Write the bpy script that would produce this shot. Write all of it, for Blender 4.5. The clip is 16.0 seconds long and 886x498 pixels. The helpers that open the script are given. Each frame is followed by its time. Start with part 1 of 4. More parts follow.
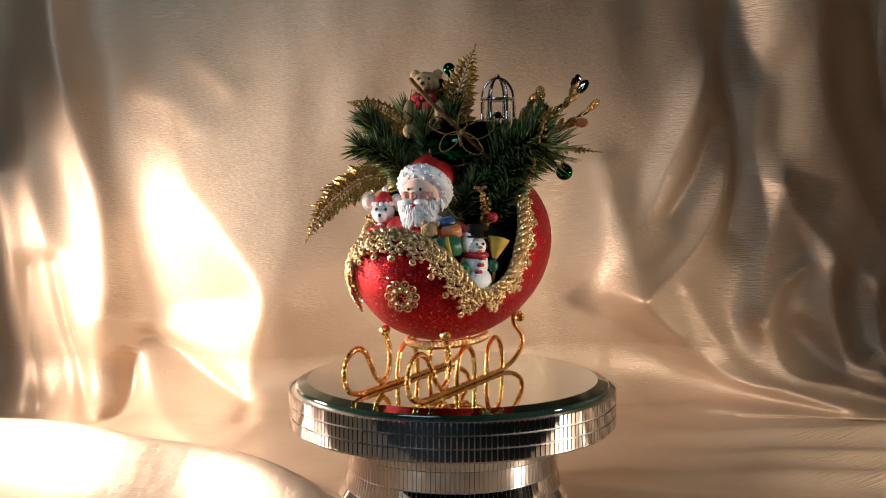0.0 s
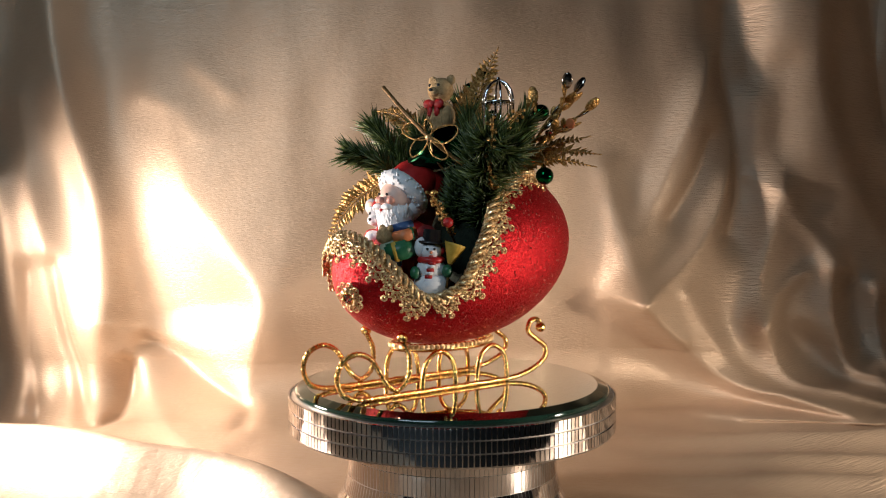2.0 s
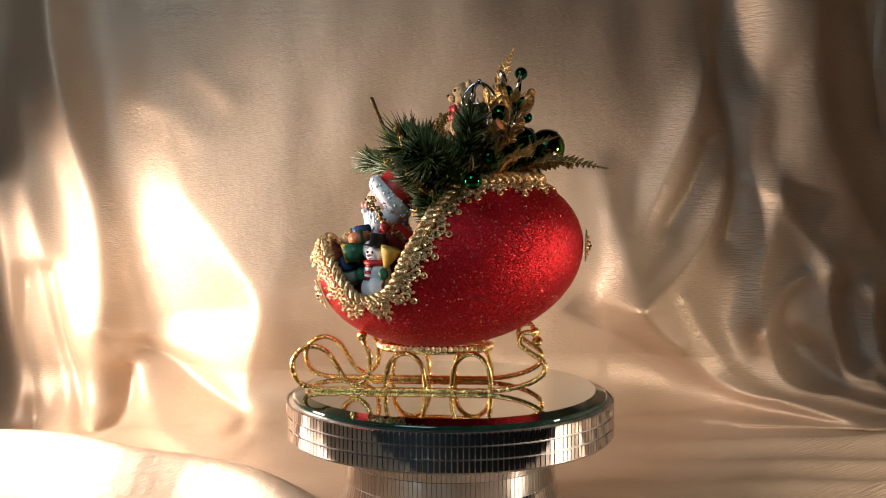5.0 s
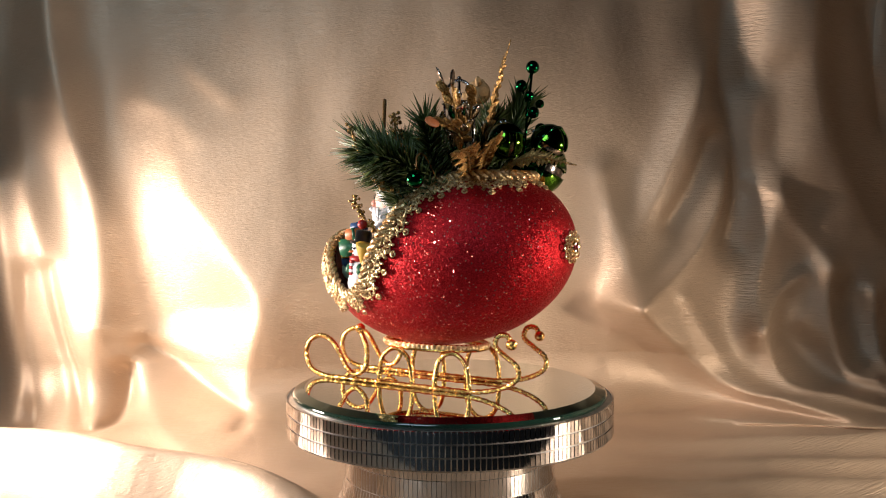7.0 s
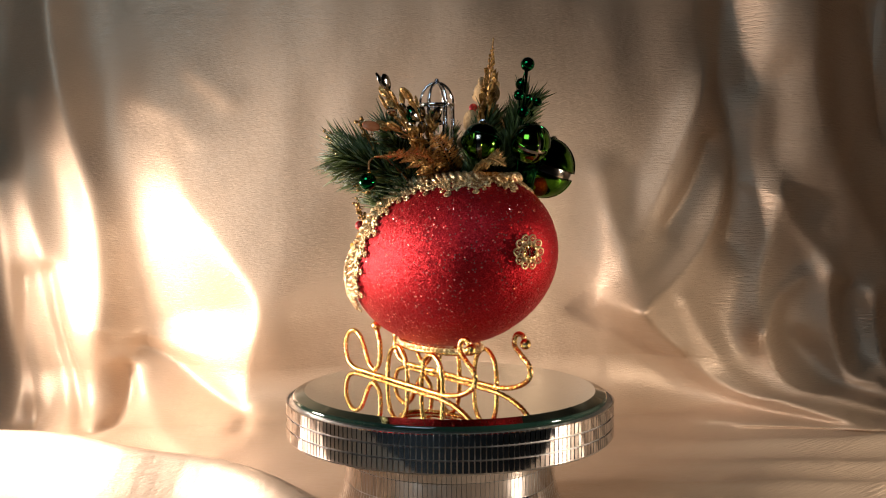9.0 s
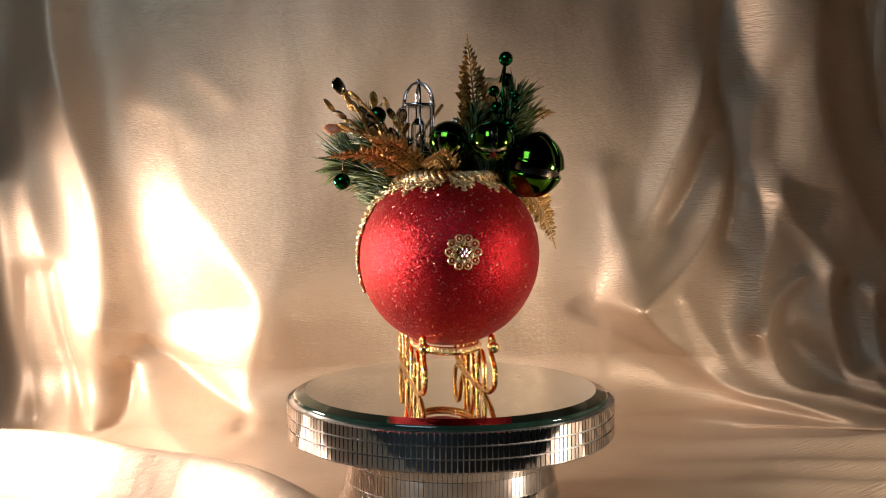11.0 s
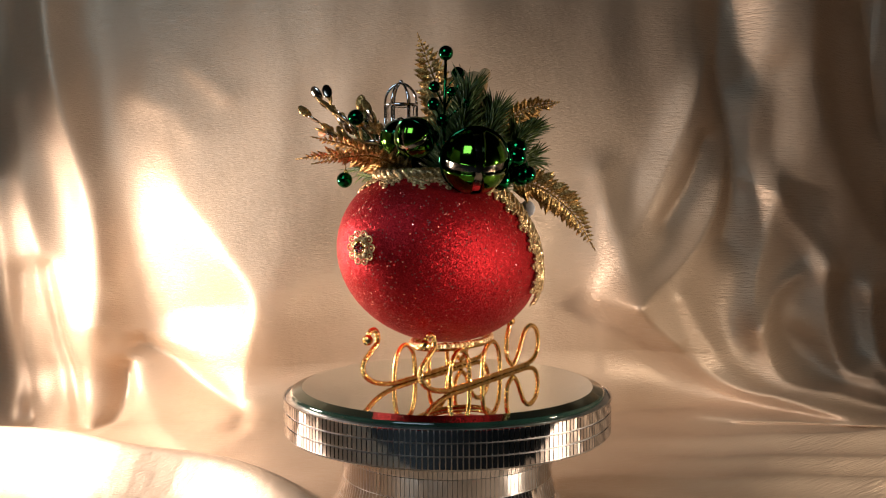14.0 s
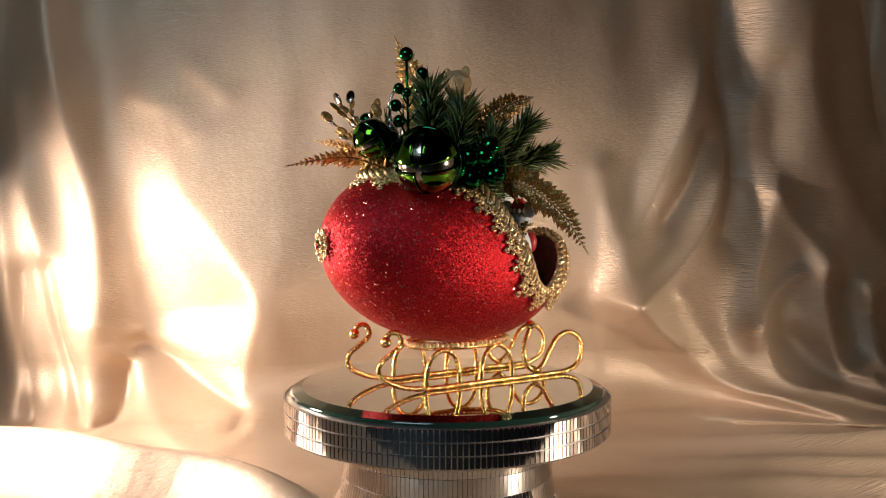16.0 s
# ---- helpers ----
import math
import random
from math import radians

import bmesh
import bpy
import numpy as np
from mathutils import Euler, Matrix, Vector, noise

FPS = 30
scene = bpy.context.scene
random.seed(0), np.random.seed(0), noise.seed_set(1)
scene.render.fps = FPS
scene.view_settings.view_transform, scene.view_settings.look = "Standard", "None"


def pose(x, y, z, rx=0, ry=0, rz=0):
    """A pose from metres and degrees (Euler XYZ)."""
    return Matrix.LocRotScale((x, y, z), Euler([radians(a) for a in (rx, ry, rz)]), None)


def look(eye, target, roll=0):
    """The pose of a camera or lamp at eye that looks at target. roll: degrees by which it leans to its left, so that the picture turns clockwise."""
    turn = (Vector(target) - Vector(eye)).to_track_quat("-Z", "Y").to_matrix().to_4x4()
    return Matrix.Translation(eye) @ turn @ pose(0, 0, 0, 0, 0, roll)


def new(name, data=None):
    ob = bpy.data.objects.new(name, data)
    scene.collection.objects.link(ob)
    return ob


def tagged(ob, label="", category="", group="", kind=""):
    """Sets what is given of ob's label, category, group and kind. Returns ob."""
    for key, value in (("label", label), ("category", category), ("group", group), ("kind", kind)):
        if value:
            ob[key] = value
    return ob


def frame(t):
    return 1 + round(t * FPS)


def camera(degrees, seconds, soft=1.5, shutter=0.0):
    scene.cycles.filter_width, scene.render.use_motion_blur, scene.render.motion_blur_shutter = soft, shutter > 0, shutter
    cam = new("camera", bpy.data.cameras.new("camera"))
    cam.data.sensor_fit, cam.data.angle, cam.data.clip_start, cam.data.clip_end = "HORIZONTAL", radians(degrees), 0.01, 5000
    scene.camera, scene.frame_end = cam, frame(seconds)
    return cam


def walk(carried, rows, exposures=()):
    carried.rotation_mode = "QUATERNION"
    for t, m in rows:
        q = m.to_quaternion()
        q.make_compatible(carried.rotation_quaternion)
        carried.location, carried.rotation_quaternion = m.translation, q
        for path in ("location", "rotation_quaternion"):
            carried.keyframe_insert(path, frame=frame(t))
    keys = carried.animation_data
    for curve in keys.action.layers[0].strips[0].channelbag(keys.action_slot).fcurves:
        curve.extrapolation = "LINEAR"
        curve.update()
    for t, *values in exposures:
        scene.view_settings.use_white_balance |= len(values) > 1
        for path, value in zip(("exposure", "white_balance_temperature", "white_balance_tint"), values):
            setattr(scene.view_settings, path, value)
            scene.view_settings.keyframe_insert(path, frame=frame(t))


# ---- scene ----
SECONDS = 16.0
D, EYE_H = 0.33, 0.066          # eye to turning axis, eye above the mirror
LENS = 50.6
cam = camera(LENS, SECONDS, soft=1.1)
# small sway of the hand-steadied camera: seconds, yaw and pitch in degrees
SWAY = ((0, 0, 0), (0.5, 0, 0.05), (1, 0, 0.11), (1.5, 0, 0.2), (2, -0.02, 0.3), (2.5, -0.04, 0.4), (3, -0.06, 0.48), (3.5, -0.09, 0.58),
        (4, -0.11, 0.67), (5.2, -0.15, 0.6), (6.5, -0.17, 0.47), (7, -0.16, 0.52), (8, -0.17, 0.58), (9, -0.16, 0.66), (10.2, -0.13, 0.64),
        (11.5, -0.12, 0.57), (12, -0.15, 0.53), (12.5, -0.2, 0.52), (13, -0.3, 0.52), (13.5, -0.31, 0.51), (14, -0.31, 0.43),
        (14.5, -0.32, 0.42), (15, -0.3, 0.45), (15.5, -0.28, 0.5), (16, -0.31, 0.42))
walk(cam, [(t, pose(-0.0033, -D, EYE_H, 90 - 3.65 + dp, 0, dy)) for t, dy, dp in SWAY])


def heading(t):
    """The turn of the stand about the axis, in degrees: the sleigh's nose starts towards the eye and swings away."""
    return -118.0 - 13.116 * t


TURN = [(0.5 * i, heading(0.5 * i)) for i in range(33)]

# ---- light: two small lamps beside the set, a window behind the camera, a dim room ----
world = bpy.data.worlds.new("world")
scene.world = world
world.use_nodes = True
world.node_tree.nodes["Background"].inputs[0].default_value = (0.55, 0.7, 1.0, 1)
world.node_tree.nodes["Background"].inputs[1].default_value = 0.05


def lamp(name, kind, m, energy, colour, size, cone=90, soft=1.0):
    data = bpy.data.lights.new(name, kind)
    data.energy, data.color = energy, colour
    if kind == "AREA":
        data.size = size
    else:
        data.shadow_soft_size = size
    if kind == "SPOT":
        data.spot_size, data.spot_blend = radians(cone), soft
    ob = new(name, data)
    ob.matrix_world = m
    return ob


lamp("lamp_left", "SPOT", look((-0.262, 0.03, 0.042), (0.0, 0.095, -0.006)), 6.8, (1.0, 0.85, 0.76), 0.030, 108)
lamp("lamp_right", "SPOT", look((0.34, -0.11, 0.03), (0.06, 0.04, -0.06)), 4.7, (1.0, 0.85, 0.70), 0.02, 82)
lamp("window_light", "AREA", look((-0.20, -0.40, 0.36), (0.03, 0.03, 0.0)), 0.82, (0.62, 0.83, 1.0), 0.22)
scene.view_settings.exposure = 0.0


# ---- materials ----
def material(name, colour, rough=0.5, metal=0.0, **more):
    m = bpy.data.materials.new(name)
    m.use_nodes = True
    b = m.node_tree.nodes["Principled BSDF"]
    b.inputs["Base Color"].default_value = (*colour, 1)
    b.inputs["Roughness"].default_value, b.inputs["Metallic"].default_value = rough, metal
    for key, value in more.items():
        b.inputs[key.replace("_", " ")].default_value = value
    return m


def node(m, kind, **values):
    n = m.node_tree.nodes.new(kind)
    for key, value in values.items():
        n.inputs[key.replace("_", " ")].default_value = value
    return n


def link(m, a, out, b, into):
    m.node_tree.links.new(a.outputs[out], b.inputs[into])


def coords(m, scale=(1, 1, 1), turn=(0, 0, 0)):
    a, b = node(m, "ShaderNodeTexCoord"), node(m, "ShaderNodeMapping", Scale=scale, Rotation=turn)
    link(m, a, "Object", b, "Vector")
    return b


def ramp(m, source, out, stops):
    r = node(m, "ShaderNodeValToRGB")
    while len(r.color_ramp.elements) < len(stops):
        r.color_ramp.elements.new(0.5)
    for e, (at, c) in zip(r.color_ramp.elements, stops):
        e.position, e.color = at, (*c, 1)
    link(m, source, out, r, "Fac")
    return r


def bump(m, source, out, strength, distance, before=None):
    n = node(m, "ShaderNodeBump", Strength=strength, Distance=distance)
    link(m, source, out, n, "Height")
    if before:
        link(m, before, "Normal", n, "Normal")
    link(m, n, "Normal", m.node_tree.nodes["Principled BSDF"], "Normal")
    return n


def mottled(name, dark, light, rough, metal=0.0, scale=400.0, depth=0.0002, strength=0.3, **more):
    """A surface whose colour wanders between two tones, with a fine grain."""
    m = material(name, light, rough, metal, **more)
    at = coords(m)
    a, b = node(m, "ShaderNodeTexNoise", Scale=scale, Detail=5.0), node(m, "ShaderNodeTexNoise", Scale=scale * 5, Detail=3.0)
    link(m, at, "Vector", a, "Vector"), link(m, at, "Vector", b, "Vector")
    r = ramp(m, a, "Fac", ((0.3, dark), (0.7, light)))
    link(m, r, "Color", m.node_tree.nodes["Principled BSDF"], "Base Color")
    bump(m, b, "Fac", strength, depth)
    return m


def satin():
    """Slubby champagne satin; its threads run along the cloth's own width."""
    m = material("champagne_satin", (0.6, 0.47, 0.34), 0.45, 0.32)
    b = m.node_tree.nodes["Principled BSDF"]
    b.inputs["Anisotropic"].default_value = 0.45

    def on_cloth(scale):
        a, c = node(m, "ShaderNodeTexCoord"), node(m, "ShaderNodeMapping", Scale=scale)
        link(m, a, "UV", c, "Vector")
        return c

    def grain(scale, detail, along=(1, 1, 1)):
        n = node(m, "ShaderNodeTexNoise", Scale=scale, Detail=detail)
        link(m, on_cloth(along), "Vector", n, "Vector")
        return n

    def times(a, out_a, c, out_c):
        k = m.node_tree.nodes.new("ShaderNodeMath")
        k.operation = "MULTIPLY"
        link(m, a, out_a, k, 0), link(m, c, out_c, k, 1)
        return k
    slub, weave = grain(1.0, 4.0, (150, 1050, 1)), grain(1.0, 2.0, (420, 2600, 1))
    blotch, patch, crumple = grain(9.0, 3.0), grain(34.0, 3.0), grain(55.0, 4.0, (1, 0.6, 1))
    r = ramp(m, blotch, "Fac", ((0.3, (0.40, 0.285, 0.19)), (0.7, (0.52, 0.385, 0.27))))
    link(m, r, "Color", b, "Base Color")
    q = ramp(m, slub, "Fac", ((0.25, (0.32,) * 3), (0.75, (0.56,) * 3)))
    link(m, q, "Color", b, "Roughness")
    where = ramp(m, patch, "Fac", ((0.38, (0.4,) * 3), (0.62, (1.0,) * 3)))
    patchy = times(slub, "Fac", where, "Color")
    # the slubs grow coarser towards one selvedge of the cloth
    place = node(m, "ShaderNodeSeparateXYZ")
    link(m, on_cloth((1, 1, 1)), "Vector", place, "Vector")
    coarse = node(m, "ShaderNodeMapRange")
    for key, value in (("From Min", 0.10), ("From Max", 0.16), ("To Min", 0.14), ("To Max", 3.4)):
        coarse.inputs[key].default_value = value
    link(m, place, "X", coarse, "Value")
    grown = times(patchy, 0, coarse, "Result")
    first = bump(m, grown, 0, 0.4, 0.0006)
    second = bump(m, crumple, "Fac", 0.16, 0.004, first)
    bump(m, weave, "Fac", 0.5, 0.0003, second)
    return m


def glitter(name, dark, light, scale, rough, tilt, share=0.5):
    """Flakes: each cell of a fine mosaic leans its own way."""
    m = material(name, light, rough, 0.75)
    b = m.node_tree.nodes["Principled BSDF"]
    at = coords(m)
    cell = node(m, "ShaderNodeTexVoronoi", Scale=scale)
    link(m, at, "Vector", cell, "Vector")
    geo = node(m, "ShaderNodeNewGeometry")
    centre = m.node_tree.nodes.new("ShaderNodeVectorMath")
    centre.operation = "SUBTRACT"
    centre.inputs[1].default_value = (0.5, 0.5, 0.5)
    link(m, cell, "Color", centre, 0)
    lean = m.node_tree.nodes.new("ShaderNodeVectorMath")
    lean.operation = "MULTIPLY_ADD"
    lean.inputs[1].default_value = (tilt, tilt, tilt)
    link(m, centre, 0, lean, 0), link(m, geo, "Normal", lean, 2)
    unit = m.node_tree.nodes.new("ShaderNodeVectorMath")
    unit.operation = "NORMALIZE"
    link(m, lean, 0, unit, 0)
    link(m, unit, 0, b, "Normal")
    r = ramp(m, cell, "Color", ((0.2, dark), (0.2 + share, light)))
    link(m, r, "Color", b, "Base Color")
    return m


def red_glitter():
    """Velvety red grit with a sprinkling of larger flakes that flash."""
    m = glitter("red_glitter", (0.26, 0.006, 0.009), (0.56, 0.016, 0.022), 4200, 0.40, 0.6)
    b = m.node_tree.nodes["Principled BSDF"]
    base, lean = b.inputs["Base Color"].links[0].from_node, b.inputs["Normal"].links[0].from_node
    b.inputs["Metallic"].default_value, b.inputs["Specular IOR Level"].default_value = 0.72, 0.2
    flake = node(m, "ShaderNodeTexVoronoi", Scale=1500.0)
    link(m, coords(m), "Vector", flake, "Vector")
    few = ramp(m, flake, "Color", ((0.77, (0, 0, 0)), (0.79, (1, 1, 1))))
    near = ramp(m, flake, "Distance", ((0.42, (1, 1, 1)), (0.46, (0, 0, 0))))
    both = m.node_tree.nodes.new("ShaderNodeMath")
    both.operation = "MULTIPLY"
    link(m, few, "Color", both, 0), link(m, near, "Color", both, 1)
    tone = m.node_tree.nodes.new("ShaderNodeMix")
    tone.data_type = "RGBA"
    tone.inputs[7].default_value = (0.95, 0.34, 0.3, 1)
    link(m, both, 0, tone, 0), link(m, base, "Color", tone, 6)
    m.node_tree.links.new(tone.outputs[2], b.inputs["Base Color"])
    r = m.node_tree.nodes.new("ShaderNodeMapRange")
    r.inputs[3].default_value, r.inputs[4].default_value = 0.45, 0.12
    link(m, both, 0, r, 0), link(m, r, 0, b, "Roughness")
    geo = node(m, "ShaderNodeNewGeometry")
    off, add, unit = (m.node_tree.nodes.new("ShaderNodeVectorMath") for _ in range(3))
    off.operation, add.operation, unit.operation = "SUBTRACT", "MULTIPLY_ADD", "NORMALIZE"
    off.inputs[1].default_value, add.inputs[1].default_value = (0.85, 0.85, 0.85), (3.0, 3.0, 3.0)
    link(m, flake, "Color", off, 0), link(m, off, 0, add, 0), link(m, geo, "Normal", add, 2), link(m, add, 0, unit, 0)
    mix = m.node_tree.nodes.new("ShaderNodeMix")
    mix.data_type = "VECTOR"
    link(m, both, 0, mix, 0), link(m, lean, 0, mix, 4), link(m, unit, 0, mix, 5)
    m.node_tree.links.new(mix.outputs[1], b.inputs["Normal"])
    return m


SATIN = satin()
RED_GLITTER = red_glitter()
GOLD = mottled("gold_plate", (0.80, 0.42, 0.10), (1.0, 0.66, 0.24), 0.14, 1.0, 260, 0.0006, 0.5)
LACE = glitter("gold_lace", (0.5, 0.27, 0.10), (1.0, 0.77, 0.44), 1900, 0.28, 0.9)
FERN_GOLD = glitter("gold_fern", (0.24, 0.12, 0.03), (0.62, 0.38, 0.13), 2600, 0.38, 0.8)
# near-black green: the shade deep between the sprigs, put into colour
SHADE_FILL = mottled("shade_fill", (0.006, 0.012, 0.005), (0.014, 0.024, 0.010), 0.9, 0.0, 500, 0.0006, 0.8)
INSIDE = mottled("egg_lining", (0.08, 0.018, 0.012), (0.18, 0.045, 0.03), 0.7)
MIRROR = material("mirror", (0.86, 0.9, 0.88), 0.015, 1.0)
GLASS_EDGE = mottled("green_glass_edge", (0.010, 0.026, 0.018), (0.02, 0.05, 0.034), 0.05, 0.0, 90, 0.0001, 0.05, Coat_Weight=0.6)
# mirror darkened: the dark room's reflection is put into its colour, with the glass's green
BEVEL = material("darkened_bevel_mirror", (0.13, 0.18, 0.15), 0.03, 1.0)
TILE = mottled("mirror_tile", (0.62, 0.6, 0.6), (0.8, 0.78, 0.78), 0.06, 1.0, 60, 0.0001, 0.05)
GROUT = mottled("tile_backing", (0.5, 0.47, 0.44), (0.75, 0.7, 0.66), 0.4, 0.9)
NEEDLE = mottled("pine_needle", (0.016, 0.030, 0.006), (0.062, 0.085, 0.016), 0.42, 0.0, 300, Specular_IOR_Level=0.3)
GREEN_BALL = mottled("green_metallic", (0.0, 0.07, 0.02), (0.004, 0.14, 0.04), 0.07, 1.0, 120, 0.0001, 0.05)
BELL_GREEN = mottled("bell_green", (0.05, 0.16, 0.01), (0.12, 0.32, 0.03), 0.09, 1.0, 80, 0.0001, 0.06)
DARK_GREEN = mottled("dark_green_metal", (0.004, 0.045, 0.02), (0.01, 0.09, 0.035), 0.08, 1.0, 80, 0.0001, 0.06)
SILVER = mottled("silver_metal", (0.55, 0.55, 0.58), (0.85, 0.85, 0.88), 0.12, 1.0, 300)
CRYSTAL = material("clear_crystal", (0.97, 0.98, 1.0), 0.02, 0.0, Transmission_Weight=1.0, IOR=1.5)
WHITE = mottled("white_resin", (0.8, 0.8, 0.82), (0.9, 0.9, 0.91), 0.5, 0.0, 900, 0.0002, 0.3)
SKIN = mottled("painted_face", (0.86, 0.54, 0.43), (0.9, 0.62, 0.51), 0.45)
RED = mottled("red_paint", (0.38, 0.01, 0.012), (0.55, 0.025, 0.025), 0.42)
DARK_RED = mottled("dark_red_velvet", (0.14, 0.004, 0.006), (0.24, 0.012, 0.012), 0.8)
BLACK = mottled("black_paint", (0.006, 0.006, 0.007), (0.02, 0.02, 0.02), 0.35)
GREY = mottled("grey_paint", (0.4, 0.4, 0.43), (0.55, 0.55, 0.57), 0.5)
BLUE = mottled("blue_paint", (0.02, 0.05, 0.14), (0.05, 0.11, 0.26), 0.4)
GREEN = mottled("green_paint", (0.01, 0.09, 0.04), (0.03, 0.17, 0.08), 0.4)
YELLOW = mottled("straw_yellow", (0.5, 0.3, 0.03), (0.72, 0.47, 0.08), 0.6)
TAN = mottled("tan_plush", (0.4, 0.25, 0.11), (0.6, 0.4, 0.2), 0.9, 0.0, 700, 0.0006, 0.8)
PALE_GREEN = mottled("pale_green_paint", (0.22, 0.3, 0.2), (0.42, 0.48, 0.34), 0.5)
ORANGE = mottled("orange_paint", (0.6, 0.16, 0.05), (0.75, 0.28, 0.12), 0.45)
TABLE = mottled("dark_table_top", (0.010, 0.009, 0.008), (0.02, 0.018, 0.016), 0.6, 0.0, 40, 0.0005, 0.2)
ROOM = mottled("dim_room_wall", (0.05, 0.045, 0.04), (0.09, 0.08, 0.07), 0.9, 0.0, 3, 0.001, 0.2)
BROWN = mottled("brown_cord", (0.1, 0.05, 0.015), (0.3, 0.16, 0.05), 0.4, 0.5, 900)


# ---- mesh helpers ----
class Shape:
    """Gathers pieces into one mesh; each piece has its own material."""

    def __init__(self):
        self.v, self.f, self.i, self.mats = [], [], [], []

    def add(self, verts, faces, mat):
        if mat not in self.mats:
            self.mats.append(mat)
        n, k = len(self.v), self.mats.index(mat)
        self.v += [Vector(p) for p in verts]
        self.f += [[n + j for j in f] for f in faces]
        self.i += [k] * len(faces)
        return self

    def mesh(self, name, base=(0, 0, 0), smooth=True):
        me = bpy.data.meshes.new(name)
        b = Vector(base)
        me.from_pydata([tuple(p - b) for p in self.v], [], self.f)
        for m in self.mats:
            me.materials.append(m)
        me.polygons.foreach_set("material_index", self.i)
        me.polygons.foreach_set("use_smooth", [smooth] * len(self.f))
        me.validate()
        me.update()
        return me

    # pieces
    def ball(self, c, r, mat, seg=16, squash=(1, 1, 1), turn=None):
        rings = max(seg // 2, 3)
        verts = [Vector((0, 0, 1))]
        for i in range(1, rings):
            a = math.pi * i / rings
            verts += [Vector((math.sin(a) * math.cos(2 * math.pi * j / seg), math.sin(a) * math.sin(2 * math.pi * j / seg), math.cos(a))) for j in range(seg)]
        verts.append(Vector((0, 0, -1)))
        last = len(verts) - 1
        faces = [[0, 1 + j, 1 + (j + 1) % seg] for j in range(seg)]
        for i in range(rings - 2):
            o = 1 + i * seg
            faces += [[o + j, o + seg + j, o + seg + (j + 1) % seg, o + (j + 1) % seg] for j in range(seg)]
        o = 1 + (rings - 2) * seg
        faces += [[o + j, last, o + (j + 1) % seg] for j in range(seg)]
        s = Vector(squash) * r
        verts = [Vector((p.x * s.x, p.y * s.y, p.z * s.z)) for p in verts]
        if turn:
            verts = [turn @ p for p in verts]
        return self.add([Vector(c) + p for p in verts], faces, mat)

    def tube(self, pts, r, mat, seg=8, closed=False, radii=None):
        pts = [Vector(p) for p in pts]
        n = len(pts)
        verts, faces = [], []
        side = None
        for i, p in enumerate(pts):
            a = pts[(i - 1) % n] if closed or i else p
            b = pts[(i + 1) % n] if closed or i < n - 1 else p
            t = (b - a).normalized()
            if side is None:
                side = t.orthogonal().normalized()
            side = (side - t * side.dot(t))
            side = side.normalized() if side.length > 1e-9 else t.orthogonal().normalized()
            up = t.cross(side)
            q = radii[i] if radii else r
            verts += [p + (side * math.cos(2 * math.pi * j / seg) + up * math.sin(2 * math.pi * j / seg)) * q for j in range(seg)]
        for i in range(n if closed else n - 1):
            o, w = i * seg, ((i + 1) % n) * seg
            faces += [[o + j, o + (j + 1) % seg, w + (j + 1) % seg, w + j] for j in range(seg)]
        if not closed:
            faces += [list(range(seg))[::-1], [(n - 1) * seg + j for j in range(seg)]]
        return self.add(verts, faces, mat)

    def lathe(self, profile, mat, seg=48, centre=(0, 0), stretch=(1, 1), turn=None, place=(0, 0, 0)):
        verts, faces = [], []
        for r, z in profile:
            verts += [Vector((centre[0] + r * stretch[0] * math.cos(2 * math.pi * j / seg), centre[1] + r * stretch[1] * math.sin(2 * math.pi * j / seg), z)) for j in range(seg)]
        for i in range(len(profile) - 1):
            o = i * seg
            faces += [[o + j, o + (j + 1) % seg, o + seg + (j + 1) % seg, o + seg + j] for j in range(seg)]
        if turn:
            verts = [turn @ p for p in verts]
        return self.add([p + Vector(place) for p in verts], faces, mat)

    def box(self, c, size, mat, turn=None, round_by=0.12):
        """A box with chamfered edges."""
        bm = bmesh.new()
        bmesh.ops.create_cube(bm, size=1.0)
        for v in bm.verts:
            v.co = Vector((v.co.x * size[0], v.co.y * size[1], v.co.z * size[2]))
        bmesh.ops.bevel(bm, geom=bm.edges[:], offset=min(size) * round_by, segments=2, affect="EDGES")
        bm.verts.index_update()
        verts = [v.co.copy() for v in bm.verts]
        faces = [[v.index for v in f.verts] for f in bm.faces]
        bm.free()
        if turn:
            verts = [turn @ p for p in verts]
        return self.add([p + Vector(c) for p in verts], faces, mat)


def smooth_path(pts, per=6, closed=False):
    """A Catmull-Rom line through the points."""
    pts = [Vector(p) for p in pts]
    n, out = len(pts), []
    for i in range(n if closed else n - 1):
        p = [pts[(i + k) % n] if closed else pts[min(max(i + k, 0), n - 1)] for k in (-1, 0, 1, 2)]
        for j in range(per):
            t = j / per
            out.append(0.5 * ((2 * p[1]) + (p[2] - p[0]) * t + (2 * p[0] - 5 * p[1] + 4 * p[2] - p[3]) * t * t + (3 * p[1] - p[0] - 3 * p[2] + p[3]) * t ** 3))
    if not closed:
        out.append(pts[-1])
    return out


MOVERS = []


def thing(name, base, label, category, group=""):
    """A top-level thing; base is its foot in the stand's own space, whose origin is the middle of the mirror and x the sleigh's nose."""
    ob = tagged(new(name), label, category, group)
    ob["base"] = tuple(base)
    ob.location = base
    MOVERS.append(ob)
    return ob


def part(name, shape, parent, label="", smooth=True):
    """One mesh under a thing or a part, its vertices given in the stand's space."""
    top = parent
    while top.parent:
        top = top.parent
    ob = new(name, shape.mesh(name, top["base"], smooth))
    ob.parent = parent
    return tagged(ob, label)


